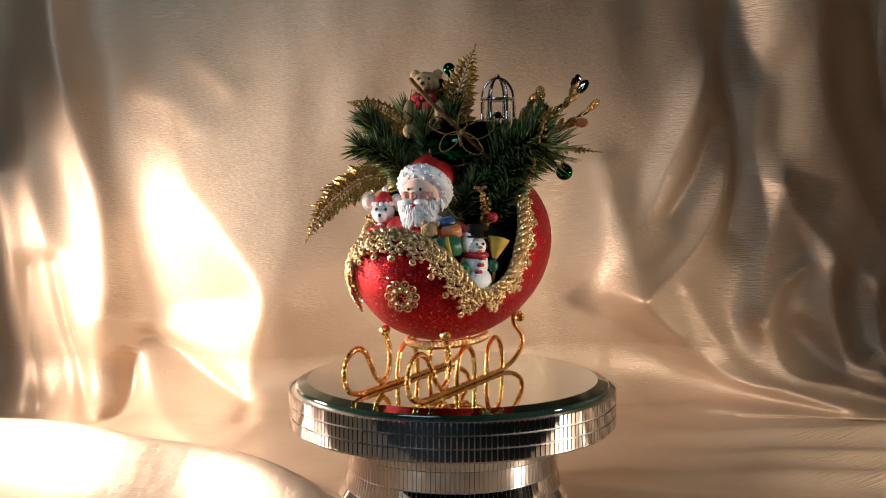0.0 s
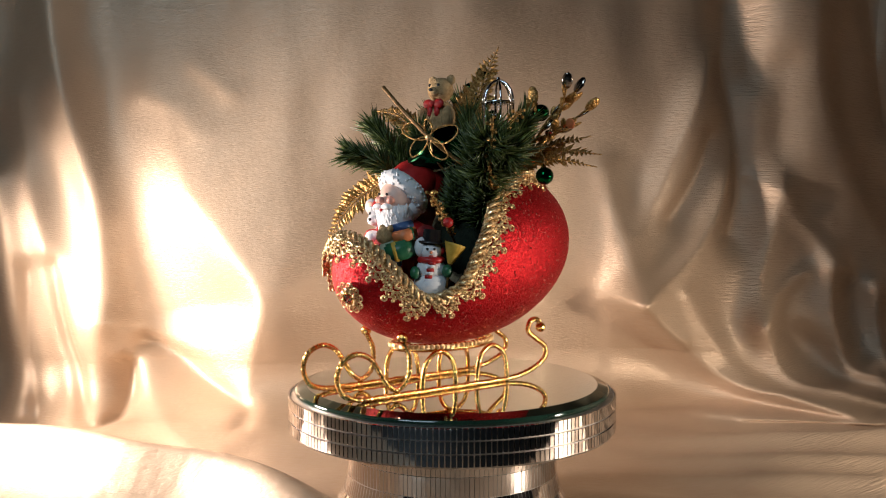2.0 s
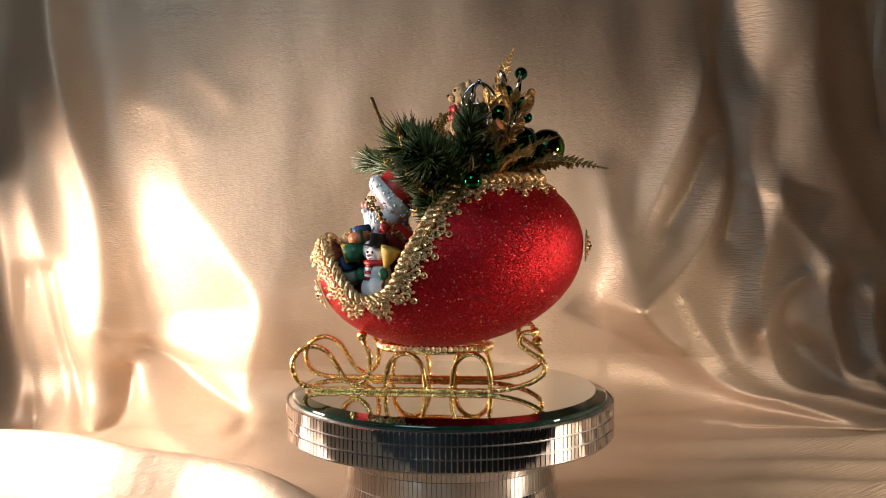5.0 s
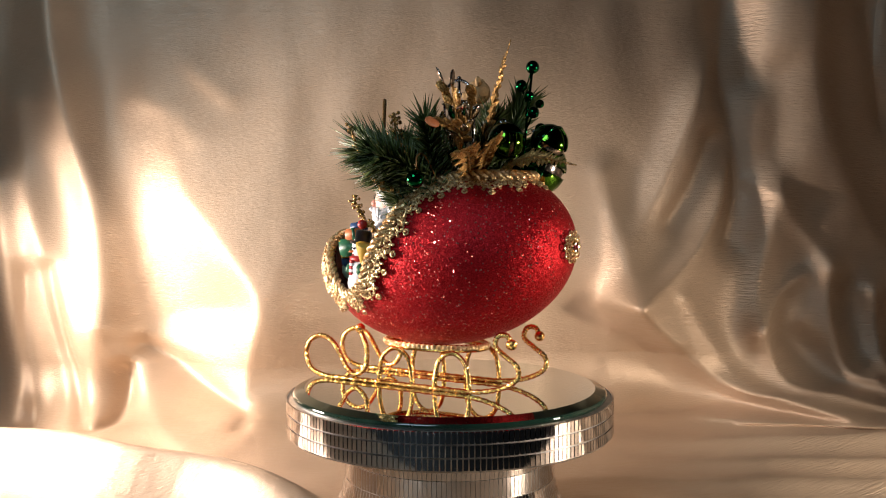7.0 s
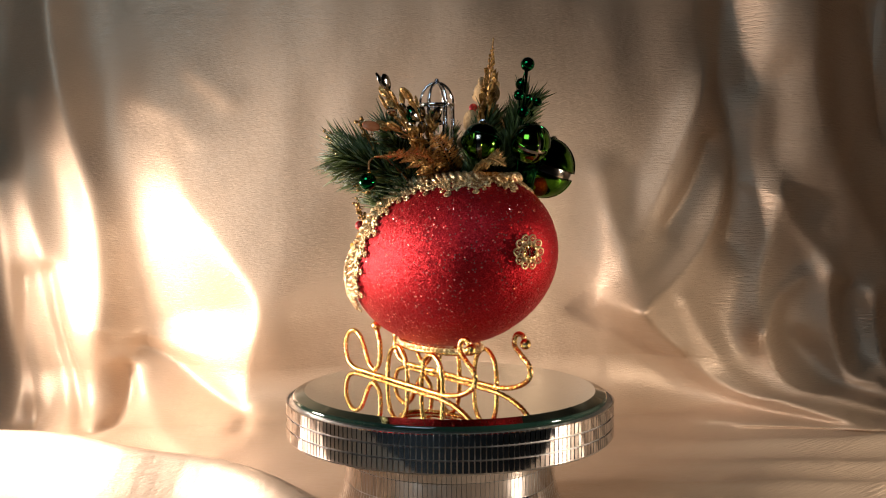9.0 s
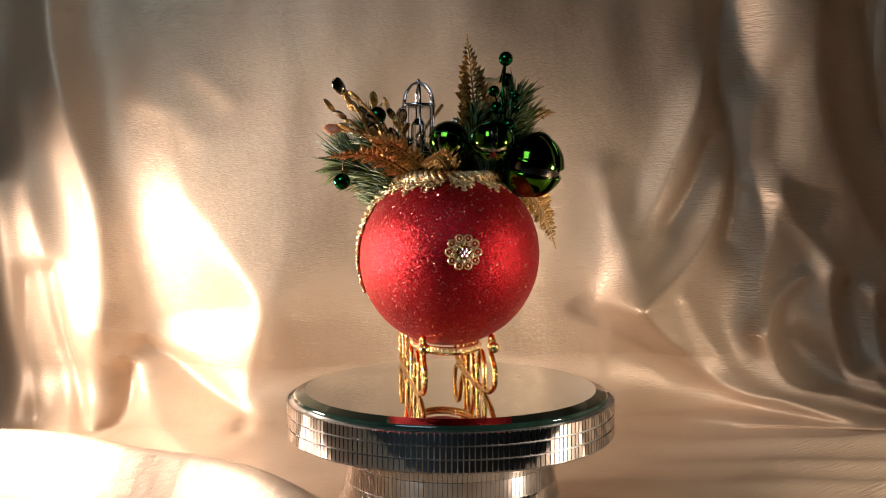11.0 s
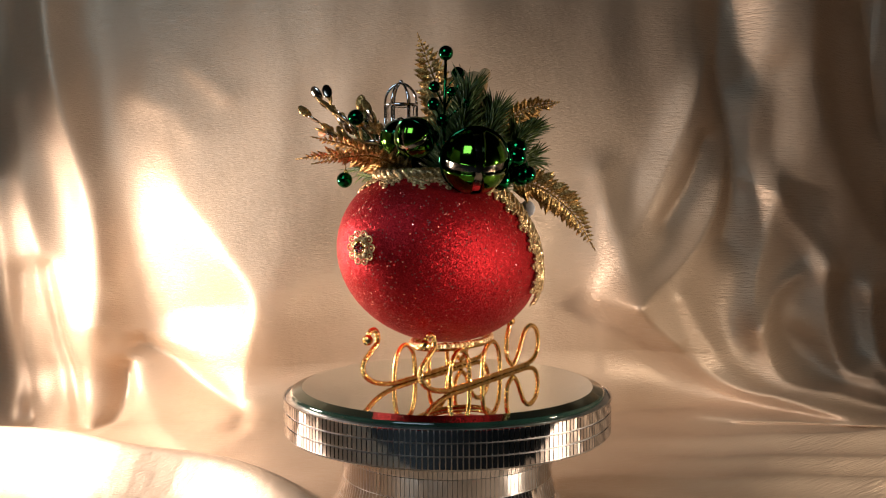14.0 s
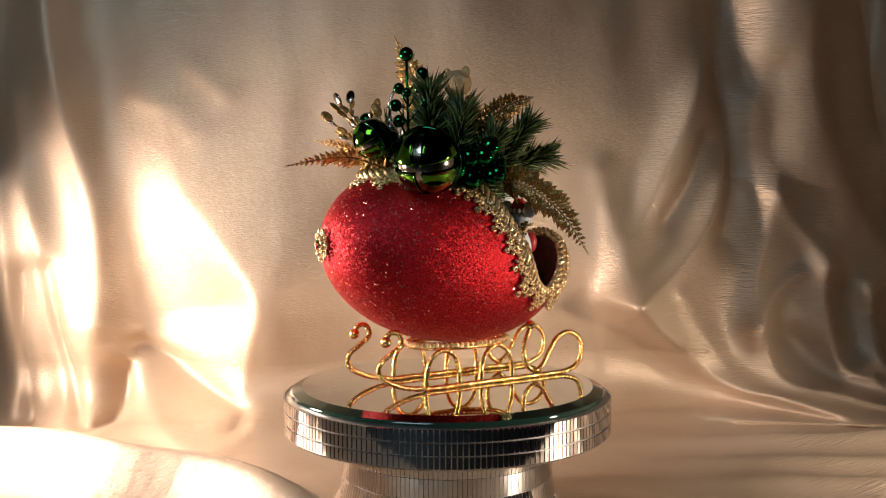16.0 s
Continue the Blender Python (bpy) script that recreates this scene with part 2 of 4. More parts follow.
def single(name, shape, base, label, category, group="", smooth=True, swing=0.0):
    """A thing that is one mesh; swing turns it about the stand's axis, in degrees."""
    if swing:
        m = Matrix.Rotation(radians(swing), 3, "Z")
        shape.v, base = [m @ p for p in shape.v], m @ Vector(base)
    ob = tagged(new(name, shape.mesh(name, base, smooth)), label, category, group)
    ob["base"] = tuple(base)
    ob.location = base
    MOVERS.append(ob)
    return ob


# ---- the draped cloth ----
WALL_Y, FLOOR_Z, STEP = 0.15, -0.043, 0.0012
FOLDS = []


def ridge(line, height, left, right, power):
    """A fold: its crest, how far it stands out, and how wide it falls off on either side."""
    FOLDS.append((line, height, left, right, power))


ridge(((-0.1416, 0.1152, 0.2), (-0.13, 0.0718, 0.55), (-0.1097, 0.0457, 0.9), (-0.0901, 0.0168, 1.1), (-0.0953, -0.0122, 1), (-0.0982, -0.0353, 0.7)), 0.036, 0.03764, 0.06659, 1.25)
ridge(((-0.2125, 0.1123, 0.4), (-0.2053, 0.0718, 0.7), (-0.1951, 0.0342), (-0.1879, 0.0052), (-0.1778, -0.0324), (-0.1662, -0.0498, 0.7)), 0.024, 0.01882, 0.02027, 1.4)
ridge(((-0.2232, 0.0718), (-0.2168, 0.037), (-0.2125, 0.0052), (-0.2082, -0.0237)), 0.016, 0.01158, 0.01158, 1.8)
ridge(((-0.1966, 0.1673), (-0.1931, 0.1384), (-0.1821, 0.095), (-0.1705, 0.0515), (-0.1662, 0.0052)), 0.015, 0.01448, 0.01158, 1.6)
ridge(((-0.1584, -0.0116, 0.7), (-0.1387, -0.0324), (-0.1242, -0.0498), (-0.1011, -0.0672)), 0.013, 0.01448, 0.01592, 1.5)
ridge(((-0.1497, 0.1138), (-0.1358, 0.1094), (-0.1257, 0.0978)), 0.0018, 0.007238, 0.01158, 1.7)
ridge(((-0.1257, 0.1297), (-0.1097, 0.1167)), 0.0018, 0.00579, 0.008685, 1.7)
ridge(((-0.2197, 0.1673), (-0.2226, 0.1239), (-0.2255, 0.095)), -0.003, 0.01158, 0.01158, 1.8)
ridge(((0.1556, 0.1769, 0.8), (0.1469, 0.148), (0.1315, 0.1097), (0.1147, 0.0722), (0.1009, 0.0461, 0.5)), 0.01, 0.01042, 0.04343, 1.4)
ridge(((0.1528, 0.1097, 0.1), (0.1556, 0.0977, 0.4), (0.1528, 0.0787, 0.8), (0.1445, 0.055), (0.123, 0.0303), (0.095, 0.0095, 0.9)), 0.016, 0.007527, 0.03474, 1.3)
ridge(((0.0941, 0.0104, 0.8), (0.1147, -0.0082), (0.1486, -0.0318), (0.1921, -0.0616, 0.9)), 0.03, 0.006369, 0.03764, 1.2)
ridge(((0.1247, 0.0131), (0.1417, -0.0126), (0.1662, -0.0392)), 0.003, 0.005211, 0.008685, 1.6)
ridge(((0.0822, 0.0781, 0.5), (0.0912, 0.0416), (0.095, 0.0141)), 0.005, 0.007527, 0.009843, 1.7)
ridge(((0.2005, 0.1799), (0.2031, 0.1312), (0.2173, 0.0824), (0.2441, 0.0393), (0.267, 0.0085)), 0.022, 0.04343, 0.02027, 1.5)
ridge(((0.1841, 0.0724, 0.5), (0.1697, 0.0244), (0.1647, -0.0041, 0.9)), 0.012, 0.008685, 0.03185, 1.4)
ridge(((0.1805, 0.0692), (0.2024, 0.0399), (0.2173, 0.0233)), 0.004, 0.006369, 0.007238, 1.6)
ridge(((0.1655, -0.0057), (0.1805, -0.0305), (0.2098, -0.0502), (0.267, -0.0761)), 0.016, 0.006948, 0.01737, 1.3)
ridge(((0.1697, -0.0059), (0.1987, -0.0153), (0.2211, -0.0329), (0.2364, -0.0504)), -0.003, 0.01158, 0.01042, 1.5)
ridge(((0.208, 0.0251), (0.2091, -0.0027), (0.2173, -0.0261), (0.2306, -0.0327)), 0.015, 0.007527, 0.02027, 1.3)
ridge(((0.2364, 0.0128), (0.2422, -0.0241), (0.267, -0.0457)), 0.016, 0.008685, 0.01737, 1.3)
ridge(((0.2519, 0.1834), (0.2598, 0.1502), (0.267, 0.1168)), -0.016, 0.01448, 0.01448, 1.6)
ridge(((0.1315, -0.0542), (0.1769, -0.0672), (0.267, -0.0829)), 0.01, 0.005211, 0.01158, 1.4)
ridge(((0.1452, -0.0615), (0.2024, -0.0774), (0.267, -0.088)), 0.006, 0.004632, 0.00579, 1.5)
ridge(((-0.1943, 0.0313, 0.5), (-0.1864, -0.0064), (-0.1749, -0.0353), (-0.1642, -0.0492), (-0.1578, -0.0368), (-0.1572, -0.018, 0.4)), -0.009, 0.004053, 0.004053, 1.6)
ridge(((-0.1734, 0.0052, 0.4), (-0.1705, -0.018), (-0.1662, -0.0353, 0.6)), 0.006, 0.009843, 0.008685, 1.7)
ridge(((-0.1514, -0.007), (-0.1242, -0.0209), (-0.0982, -0.0339), (-0.0935, -0.0484, 0.5)), -0.007, 0.00579, 0.004632, 1.5)
ridge(((-0.2082, 0.0284, 0.4), (-0.2096, -0.0064), (-0.2038, -0.0353), (-0.1995, -0.0527, 0.4)), -0.007, 0.005211, 0.005211, 1.7)
ridge(((0.118, 0.0521), (0.1315, 0.0722), (0.1417, 0.0974)), -0.005, 0.004632, 0.006369, 1.6)
ridge(((0.195, 0.0238), (0.1769, 0.0114), (0.1679, -0.001)), 0.005, 0.004053, 0.007527, 1.5)
ridge(((0.1547, 0.1837), (0.1495, 0.1422), (0.1565, 0.1045), (0.1593, 0.0728), (0.1537, 0.0443)), -0.016, 0.011, 0.013, 1.6)
ridge(((0.1968, -0.0017), (0.2154, -0.0222), (0.2422, -0.0469)), 0.009, 0.008, 0.016, 1.5)
ridge(((0.0846, 0.0573), (0.0849, 0.0149), (0.0846, -0.0245)), 0.0010, 0.0024, 0.010, 1.5)
ridge(((0.1643, 0.076), (0.1858, 0.0649), (0.2117, 0.0501)), 0.0012, 0.0024, 0.004, 1.5)
ridge(((0.1211, 0.0137), (0.1302, -0.0022), (0.1415, -0.0159)), 0.0014, 0.0024, 0.005, 1.5)
ridge(((0.1841, 0.1337), (0.1823, 0.095), (0.195, 0.0628)), -0.005, 0.01158, 0.01448, 1.8)
ridge(((0.1626, 0.1647), (0.1662, 0.133)), -0.009, 0.01158, 0.01158, 1.7)
ridge(((0.1247, -0.0149), (0.1591, -0.0452), (0.1841, -0.0662)), -0.004, 0.004053, 0.004053, 1.6)
ridge(((-0.0800, 0.1800), (-0.0790, 0.0515, 0.6), (-0.0760, 0.01, 0.1)), 0.0035, 0.022, 0.055, 1.5)
ridge(((0.015, 0.169), (0.018, 0.0513)), 0.002, 0.02895, 0.03474, 2)


def crest(line):
    """The crest rounded off: x, z and the share of the fold's height."""
    return [tuple(p) for p in smooth_path([(p[0], p[1], p[2] if len(p) > 2 else 1.0) for p in line], 4)]


def fold_height(x, z, folds):
    """How far the cloth stands out; each crest point is (x, z) or (x, z, share of the height)."""
    out = np.zeros_like(x)
    for line, height, left, right, power in folds:
        flip = 1.0 if line[-1][1] <= line[0][1] else -1.0     # a crest drawn downwards has its right at hand
        best, side = np.full(x.shape, 9.0), np.ones_like(x)
        share, weight = np.zeros_like(x), np.zeros_like(x)
        c = crest(line)
        for p, q in zip(c, c[1:]):
            dx, dz = q[0] - p[0], q[1] - p[1]
            t = np.clip(((x - p[0]) * dx + (z - p[1]) * dz) / (dx * dx + dz * dz), 0, 1)
            ex, ez = x - p[0] - t * dx, z - p[1] - t * dz
            d = np.hypot(ex, ez)
            s = (dx * ez - dz * ex) / (math.hypot(dx, dz) * d + 1e-9)
            near = d < best
            best, side = np.where(near, d, best), np.where(near, s, side)
            k = np.exp(-d / 0.016) + 1e-30
            share, weight = share + k * (p[2] + (q[2] - p[2]) * t), weight + k
        w = left + (right - left) * (0.5 + 0.5 * side * flip)
        out += height * share / weight * np.exp(-(best / w) ** power)
    for axis in (0, 1):                                        # soft cloth holds no creases
        for _ in range(1):
            lo, hi = np.roll(out, 1, axis), np.roll(out, -1, axis)
            lo2, hi2 = np.roll(out, 2, axis), np.roll(out, -2, axis)
            out = (lo2 + 2 * lo + 3 * out + 2 * hi + hi2) / 9
    return out


def wrinkles(x, z):
    out = np.zeros_like(x)
    rng = np.random.default_rng(5)
    for _ in range(26):
        f, a = rng.uniform(18, 110), rng.uniform(-0.5, 0.5)
        out += 0.016 / f * np.sin(f * (x * math.cos(a) + z * math.sin(a)) * 2 + rng.uniform(0, 6.3) + 1.5 * np.sin(z * rng.uniform(8, 30)))
    return out * 0.5


def sheet(name, xs, ys, place, mat, label):
    g, h = np.meshgrid(xs, ys)
    co = np.stack(place(g, h), -1).reshape(-1, 3)
    n, m = len(xs), len(ys)
    o = (np.arange(m - 1)[:, None] * n + np.arange(n - 1)[None, :]).ravel()
    me = bpy.data.meshes.new(name)
    me.from_pydata(co.tolist(), [], np.stack([o, o + 1, o + n + 1, o + n], 1).tolist())
    me.polygons.foreach_set("use_smooth", [True] * len(me.polygons))
    corner = np.empty(len(me.loops), dtype=np.int32)
    me.loops.foreach_get("vertex_index", corner)
    flat = np.stack([g.ravel(), h.ravel()], 1)[corner]
    me.uv_layers.new(name="cloth").data.foreach_set("uv", flat.ravel())
    me.materials.append(mat)
    return tagged(new(name, me), label, "cloth", kind="structure")


COVE = 0.028
# folds of the cloth where it lies: crest in plan
ROLLS = ((((-0.30, 0.052), (-0.165, 0.036), (-0.12, 0.012), (-0.083, -0.004), (-0.047, -0.042), (-0.030, -0.062, 0.5)), 0.021, 0.013, 0.022, 1.5),
         (((-0.20, -0.02), (-0.13, -0.042), (-0.09, -0.085)), 0.008, 0.014, 0.018, 1.6),
         (((0.30, 0.085), (0.17, 0.080), (0.09, 0.092, 0.1)), 0.008, 0.010, 0.014, 1.6),
         (((0.30, 0.047), (0.16, 0.050), (0.07, 0.064, 0.1)), 0.005, 0.007, 0.012, 1.6),
         (((0.30, 0.015), (0.16, 0.018), (0.06, 0.036, 0.1)), 0.006, 0.007, 0.012, 1.6),
         (((0.30, -0.03), (0.14, -0.015), (0.05, 0.012, 0.1)), 0.006, 0.007, 0.012, 1.6))


def draped(a, v):
    """One sheet: up the back (v above the cove), round the cove, and forward under the stand; the sides swing forward."""
    bend, r = 0.27, 0.15
    s = np.sign(a)
    over = np.clip(np.abs(a) - bend, 0, None)
    turn = np.clip(over / r, 0, math.pi / 2)
    past = np.clip(over - r * math.pi / 2, 0, None)
    wx = s * (np.minimum(np.abs(a), bend) + r * np.sin(turn))
    wy = WALL_Y - r * (1 - np.cos(turn)) - past
    arc = COVE * math.pi / 2
    k = np.clip(-v / arc, 0, 1) * math.pi / 2           # 0 on the wall, a right angle on the floor
    z0 = FLOOR_Z + COVE - COVE * np.sin(k) + np.clip(v, 0, None)
    ahead = COVE * (1 - np.cos(k)) + np.clip(-v - arc, 0, None)
    beyond = np.clip(-v - arc, 0, None)
    hz = np.maximum(FLOOR_Z + COVE + v * 0.64, FLOOR_Z - 0.05)   # height used to look up the folds
    out = fold_height(a, np.where(v > 0, z0, hz), FOLDS) + wrinkles(a, z0)
    for start, slope in ((-0.02, 0.20), (0.07, 0.12)):    # the cloth falls back on one side
        wy = wy + slope * 0.02 * np.log1p(np.exp(np.clip((np.minimum(a, 0.30) - start) / 0.02, -40, 40)))
    x = wx - s * np.sin(turn) * (ahead * np.cos(turn) ** 2 + out)
    y = wy - np.cos(turn) * (ahead + out)
    w = np.sin(k) ** 2
    lie = (fold_height(a, y, ROLLS) + 0.7 * wrinkles(a * 0.6, y * 1.8)) * w
    lie += 0.32 * out * w * np.exp(-(beyond / 0.035) ** 1.5)     # the hung folds run out over the table
    return x, y, z0 + lie - 0.003 * w


V = np.concatenate([np.arange(-0.315, 0.0, STEP), np.arange(0.0, 0.175, STEP), np.arange(0.175, 0.34, 0.004)])
sheet("backdrop", np.concatenate([np.arange(-0.86, -0.26, 0.004), np.arange(-0.26, 0.26, STEP), np.arange(0.26, 0.62, 0.004)]), V, draped, SATIN, "champagne satin cloth hung and laid in deep soft folds")


def room():
    """A dim room that closes the place round the little set."""
    for name, c, size in (("wall_north", (0, 1.2, 0.5), (4.2, 0.1, 2.7)), ("wall_south", (0, -2.4, 0.5), (4.2, 0.1, 2.7)),
                          ("wall_west", (-2.05, -0.6, 0.5), (0.1, 3.5, 2.7)), ("wall_east", (2.05, -0.6, 0.5), (0.1, 3.5, 2.7)),
                          ("ceiling", (0, -0.6, 1.9), (4.2, 3.7, 0.1)), ("table", (0, -0.1, FLOOR_Z - 0.04), (1.6, 1.1, 0.04)),
                          ("ground", (0, -0.6, -0.85), (4.2, 3.7, 0.1))):
        s = Shape().box(c, size, TABLE if name == "table" else ROOM, round_by=0.02)
        tagged(new(name, s.mesh(name, smooth=False)), "dim plain room surface round the set", "wall", kind="structure")


room()


# ---- the mirrored cake stand ----
GLASS_R, RIM_R, RIM_TOP, ROW_H = 0.0540, 0.0575, -0.0028, 0.00405
FOOT = ((0.0385, -0.0165), (0.0372, -0.024), (0.0372, -0.031), (0.0385, -0.037), (0.0405, -0.0405))


def cake_stand():
    ob = thing("cake_stand", (0, 0, FLOOR_Z), "round mirror-topped cake stand faced with small silver mirror tiles", "cake stand")
    part("mirror_top", Shape().lathe(((0.0, 0.0), (GLASS_R - 0.0029, 0.0)), MIRROR, 160), ob, "round mirror")
    part("bevel", Shape().lathe(((GLASS_R - 0.0029, 0.0), (GLASS_R + 0.0006, -0.0013)), BEVEL, 160), ob, "bevelled mirror edge")
    part("glass_edge", Shape().lathe(((GLASS_R + 0.0006, -0.0013), (GLASS_R + 0.0011, -0.0017), (GLASS_R + 0.0011, -0.0029), (GLASS_R, -0.0034)), GLASS_EDGE, 160), ob, "green glass edge")
    part("rim_backing", Shape().lathe(((0.02, RIM_TOP - 0.0006), (RIM_R - 0.0009, RIM_TOP - 0.0006), (RIM_R - 0.0007, RIM_TOP - 0.0010), (RIM_R - 0.0007, RIM_TOP - 3 * ROW_H - 0.0004), (RIM_R - 0.002, RIM_TOP - 3 * ROW_H - 0.0008), (0.034, -0.0160)), GROUT, 160), ob)
    foot = smooth_path([(r, 0, z) for r, z in FOOT], 4)
    part("foot_backing", Shape().lathe([(p.x - 0.0006, p.z) for p in foot] + [(0.0408, FLOOR_Z + 0.0003), (0.030, FLOOR_Z)], GROUT, 120), ob)
    count = 206
    wide = 2 * math.pi / count
    proto = Shape()
    h, w, d = ROW_H * 0.455, RIM_R * wide * 0.425, 0.0006
    proto.add([(-d, -w, -h), (-d, w, -h), (-d, w, h), (-d, -w, h), (0, -w * 0.9, -h * 0.95), (0, w * 0.9, -h * 0.95), (0, w * 0.9, h * 0.95), (0, -w * 0.9, h * 0.95)],
              [[4, 5, 6, 7], [0, 1, 5, 4], [1, 2, 6, 5], [2, 3, 7, 6], [3, 0, 4, 7], [3, 2, 1, 0]], TILE)
    tile_mesh = proto.mesh("tile", smooth=False)
    rest, rng = Shape(), random.Random(3)
    lift = -FLOOR_Z
    for row in range(3):
        for k in range(count):
            m = pose(0, 0, 0, 0, 0, math.degrees(k * wide)) @ pose(RIM_R, 0, RIM_TOP - (row + 0.5) * ROW_H, 0, rng.uniform(-0.3, 0.3), rng.uniform(-0.25, 0.25))
            if k < 100:
                t = new("tile", tile_mesh)
                t.parent, t.matrix_basis = ob, Matrix.Translation((0, 0, lift)) @ m
            else:
                rest.add([m @ p for p in proto.v], proto.f, TILE)
    tagged(part("rim_tiles", rest, ob, smooth=False), kind="stuff")
    # tall tiles of the waisted foot
    low, n = Shape(), 150
    for k in range(n):
        a0, a1 = (k + 0.06) * 2 * math.pi / n, (k + 0.94) * 2 * math.pi / n
        for p, q in zip(foot[::4], foot[4::4]):
            z0, z1 = p.z - 0.0001, q.z + 0.0001
            r0, r1 = p.x + rng.uniform(0, 0.0001), q.x + rng.uniform(0, 0.0001)
            low.add([(r0 * math.cos(a0), r0 * math.sin(a0), z0), (r0 * math.cos(a1), r0 * math.sin(a1), z0), (r1 * math.cos(a1), r1 * math.sin(a1), z1), (r1 * math.cos(a0), r1 * math.sin(a0), z1)],
                    [[3, 2, 1, 0]], TILE)
    tagged(part("foot_tiles", low, ob, smooth=False), kind="stuff")


cake_stand()


# ---- the sleigh: an egg shell cut open, on a wire frame ----
EGG_A, EGG_NOSE, EGG_B, EGG_TILT, EGG_C = 0.0480, 0.0455, 0.0308, 11.0, Vector((0.001, 0.001, 0.0452))
# the cut seen from the side: along the egg's own axis (nose +) and above it
CUT = ((-0.0385, 0.0200), (-0.030, 0.0222), (-0.0179, 0.0240), (-0.0104, 0.0239), (-0.004, 0.0204), (0.0033, 0.0124), (0.0106, 0.0043), (0.0158, -0.003),
       (0.0202, -0.0062), (0.026, -0.0074), (0.0308, -0.0049), (0.0356, 0.004), (0.0406, 0.0175))
EGG_TURN = Matrix.Rotation(radians(EGG_TILT), 4, "Y")


def egg_radius(s):
    k = s / (EGG_A if s < 0 else EGG_NOSE)
    return EGG_B * math.sqrt(max(0.0, 1 - k * k)) * (1 - 0.05 * k)


def egg_point(s, phi, lift=0.0):
    """A place on the shell: s along the axis, phi round it from the keel."""
    r = egg_radius(s)
    p = Vector((s, math.sin(phi) * r, -math.cos(phi) * r))
    if lift:
        n = Vector((s / EGG_A ** 2, p.y / EGG_B ** 2, p.z / EGG_B ** 2)).normalized()
        p += n * lift
    return EGG_C + EGG_TURN.to_3x3() @ p


CUT_LINE = smooth_path([(s, 0, h) for s, h in CUT], 8)


def cut_height(s):
    if s <= CUT_LINE[0].x or s >= CUT_LINE[-1].x:
        return 1.0
    for p, q in zip(CUT_LINE, CUT_LINE[1:]):
        if p.x <= s <= q.x:
            return p.z + (q.z - p.z) * (s - p.x) / max(q.x - p.x, 1e-9)
    return 1.0


def cut_angle(s):
    """How far up the shell reaches at s, from the keel."""
    r, h = egg_radius(s), cut_height(s)
    return math.pi if h >= r else math.acos(max(-1.0, min(1.0, -h / r)))


def rim_ends():
    """Where the opening begins and ends along the axis."""
    ss = [-EGG_A + (EGG_A + EGG_NOSE) * i / 2000 for i in range(2001)]
    inside = [s for s in ss if cut_angle(s) < math.pi - 1e-6]
    return inside[0], inside[-1]


S0, S1 = rim_ends()


def rim_loop(n=140):
    """The closed edge of the opening, as (s, phi), evenly spaced along its length."""
    raw = []
    for i in range(n + 1):
        s = S0 + (S1 - S0) * (0.5 - 0.5 * math.cos(math.pi * i / n))
        raw.append((s, cut_angle(s) if 0 < i < n else math.pi))
    loop = raw + [(s, 2 * math.pi - a) for s, a in raw[-2:0:-1]]
    pts = [egg_point(s, a) for s, a in loop]
    run = [0.0]
    for i in range(len(pts)):
        run.append(run[-1] + (pts[(i + 1) % len(pts)] - pts[i]).length)
    return loop, run


def along_rim(count):
    """Evenly spaced (s, phi, place, outward normal, direction) along the rim."""
    loop, run = rim_loop()
    n, total, out, j = len(loop), run[-1], [], 0
    for i in range(count):
        d = total * i / count
        while run[j + 1] < d:
            j += 1
        f = (d - run[j]) / max(run[j + 1] - run[j], 1e-9)
        (sa, pa), (sb, pb) = loop[j], loop[(j + 1) % n]
        s, a = sa + (sb - sa) * f, pa + (pb - pa) * f
        p, q = egg_point(s, a), egg_point(s, a, 0.001)
        way = (egg_point(sb, pb) - egg_point(sa, pa)).normalized()
        out.append((s, a, p, (q - p).normalized(), way))
    return out, total


def shell(mat, inset, flip):
    """The shell as strips from edge to edge."""
    sh, rows, cols = Shape(), 110, 72
    verts, faces = [], []
    stations = sorted({round((-EGG_A if i < rows / 2 else -EGG_NOSE) * math.cos(math.pi * i / rows), 7) for i in range(rows + 1)} | {S0, S1})
    for s in stations:
        top = cut_angle(s)
        for j in range(cols + 1):
            a = -top + 2 * top * j / cols
            verts.append(egg_point(s, a, -inset))
    for i in range(len(stations) - 1):
        for j in range(cols):
            o = i * (cols + 1) + j
            f = [o, o + 1, o + cols + 2, o + cols + 1]
            faces.append(f[::-1] if flip else f)
    return sh.add(verts, faces, mat)


def inward(p, n, way):
    """Away from the opening, along the shell."""
    d = n.cross(way).normalized()
    centre = EGG_C + Vector((0.012, 0, 0.022))
    return d if d.dot(p - centre) > 0 else -d


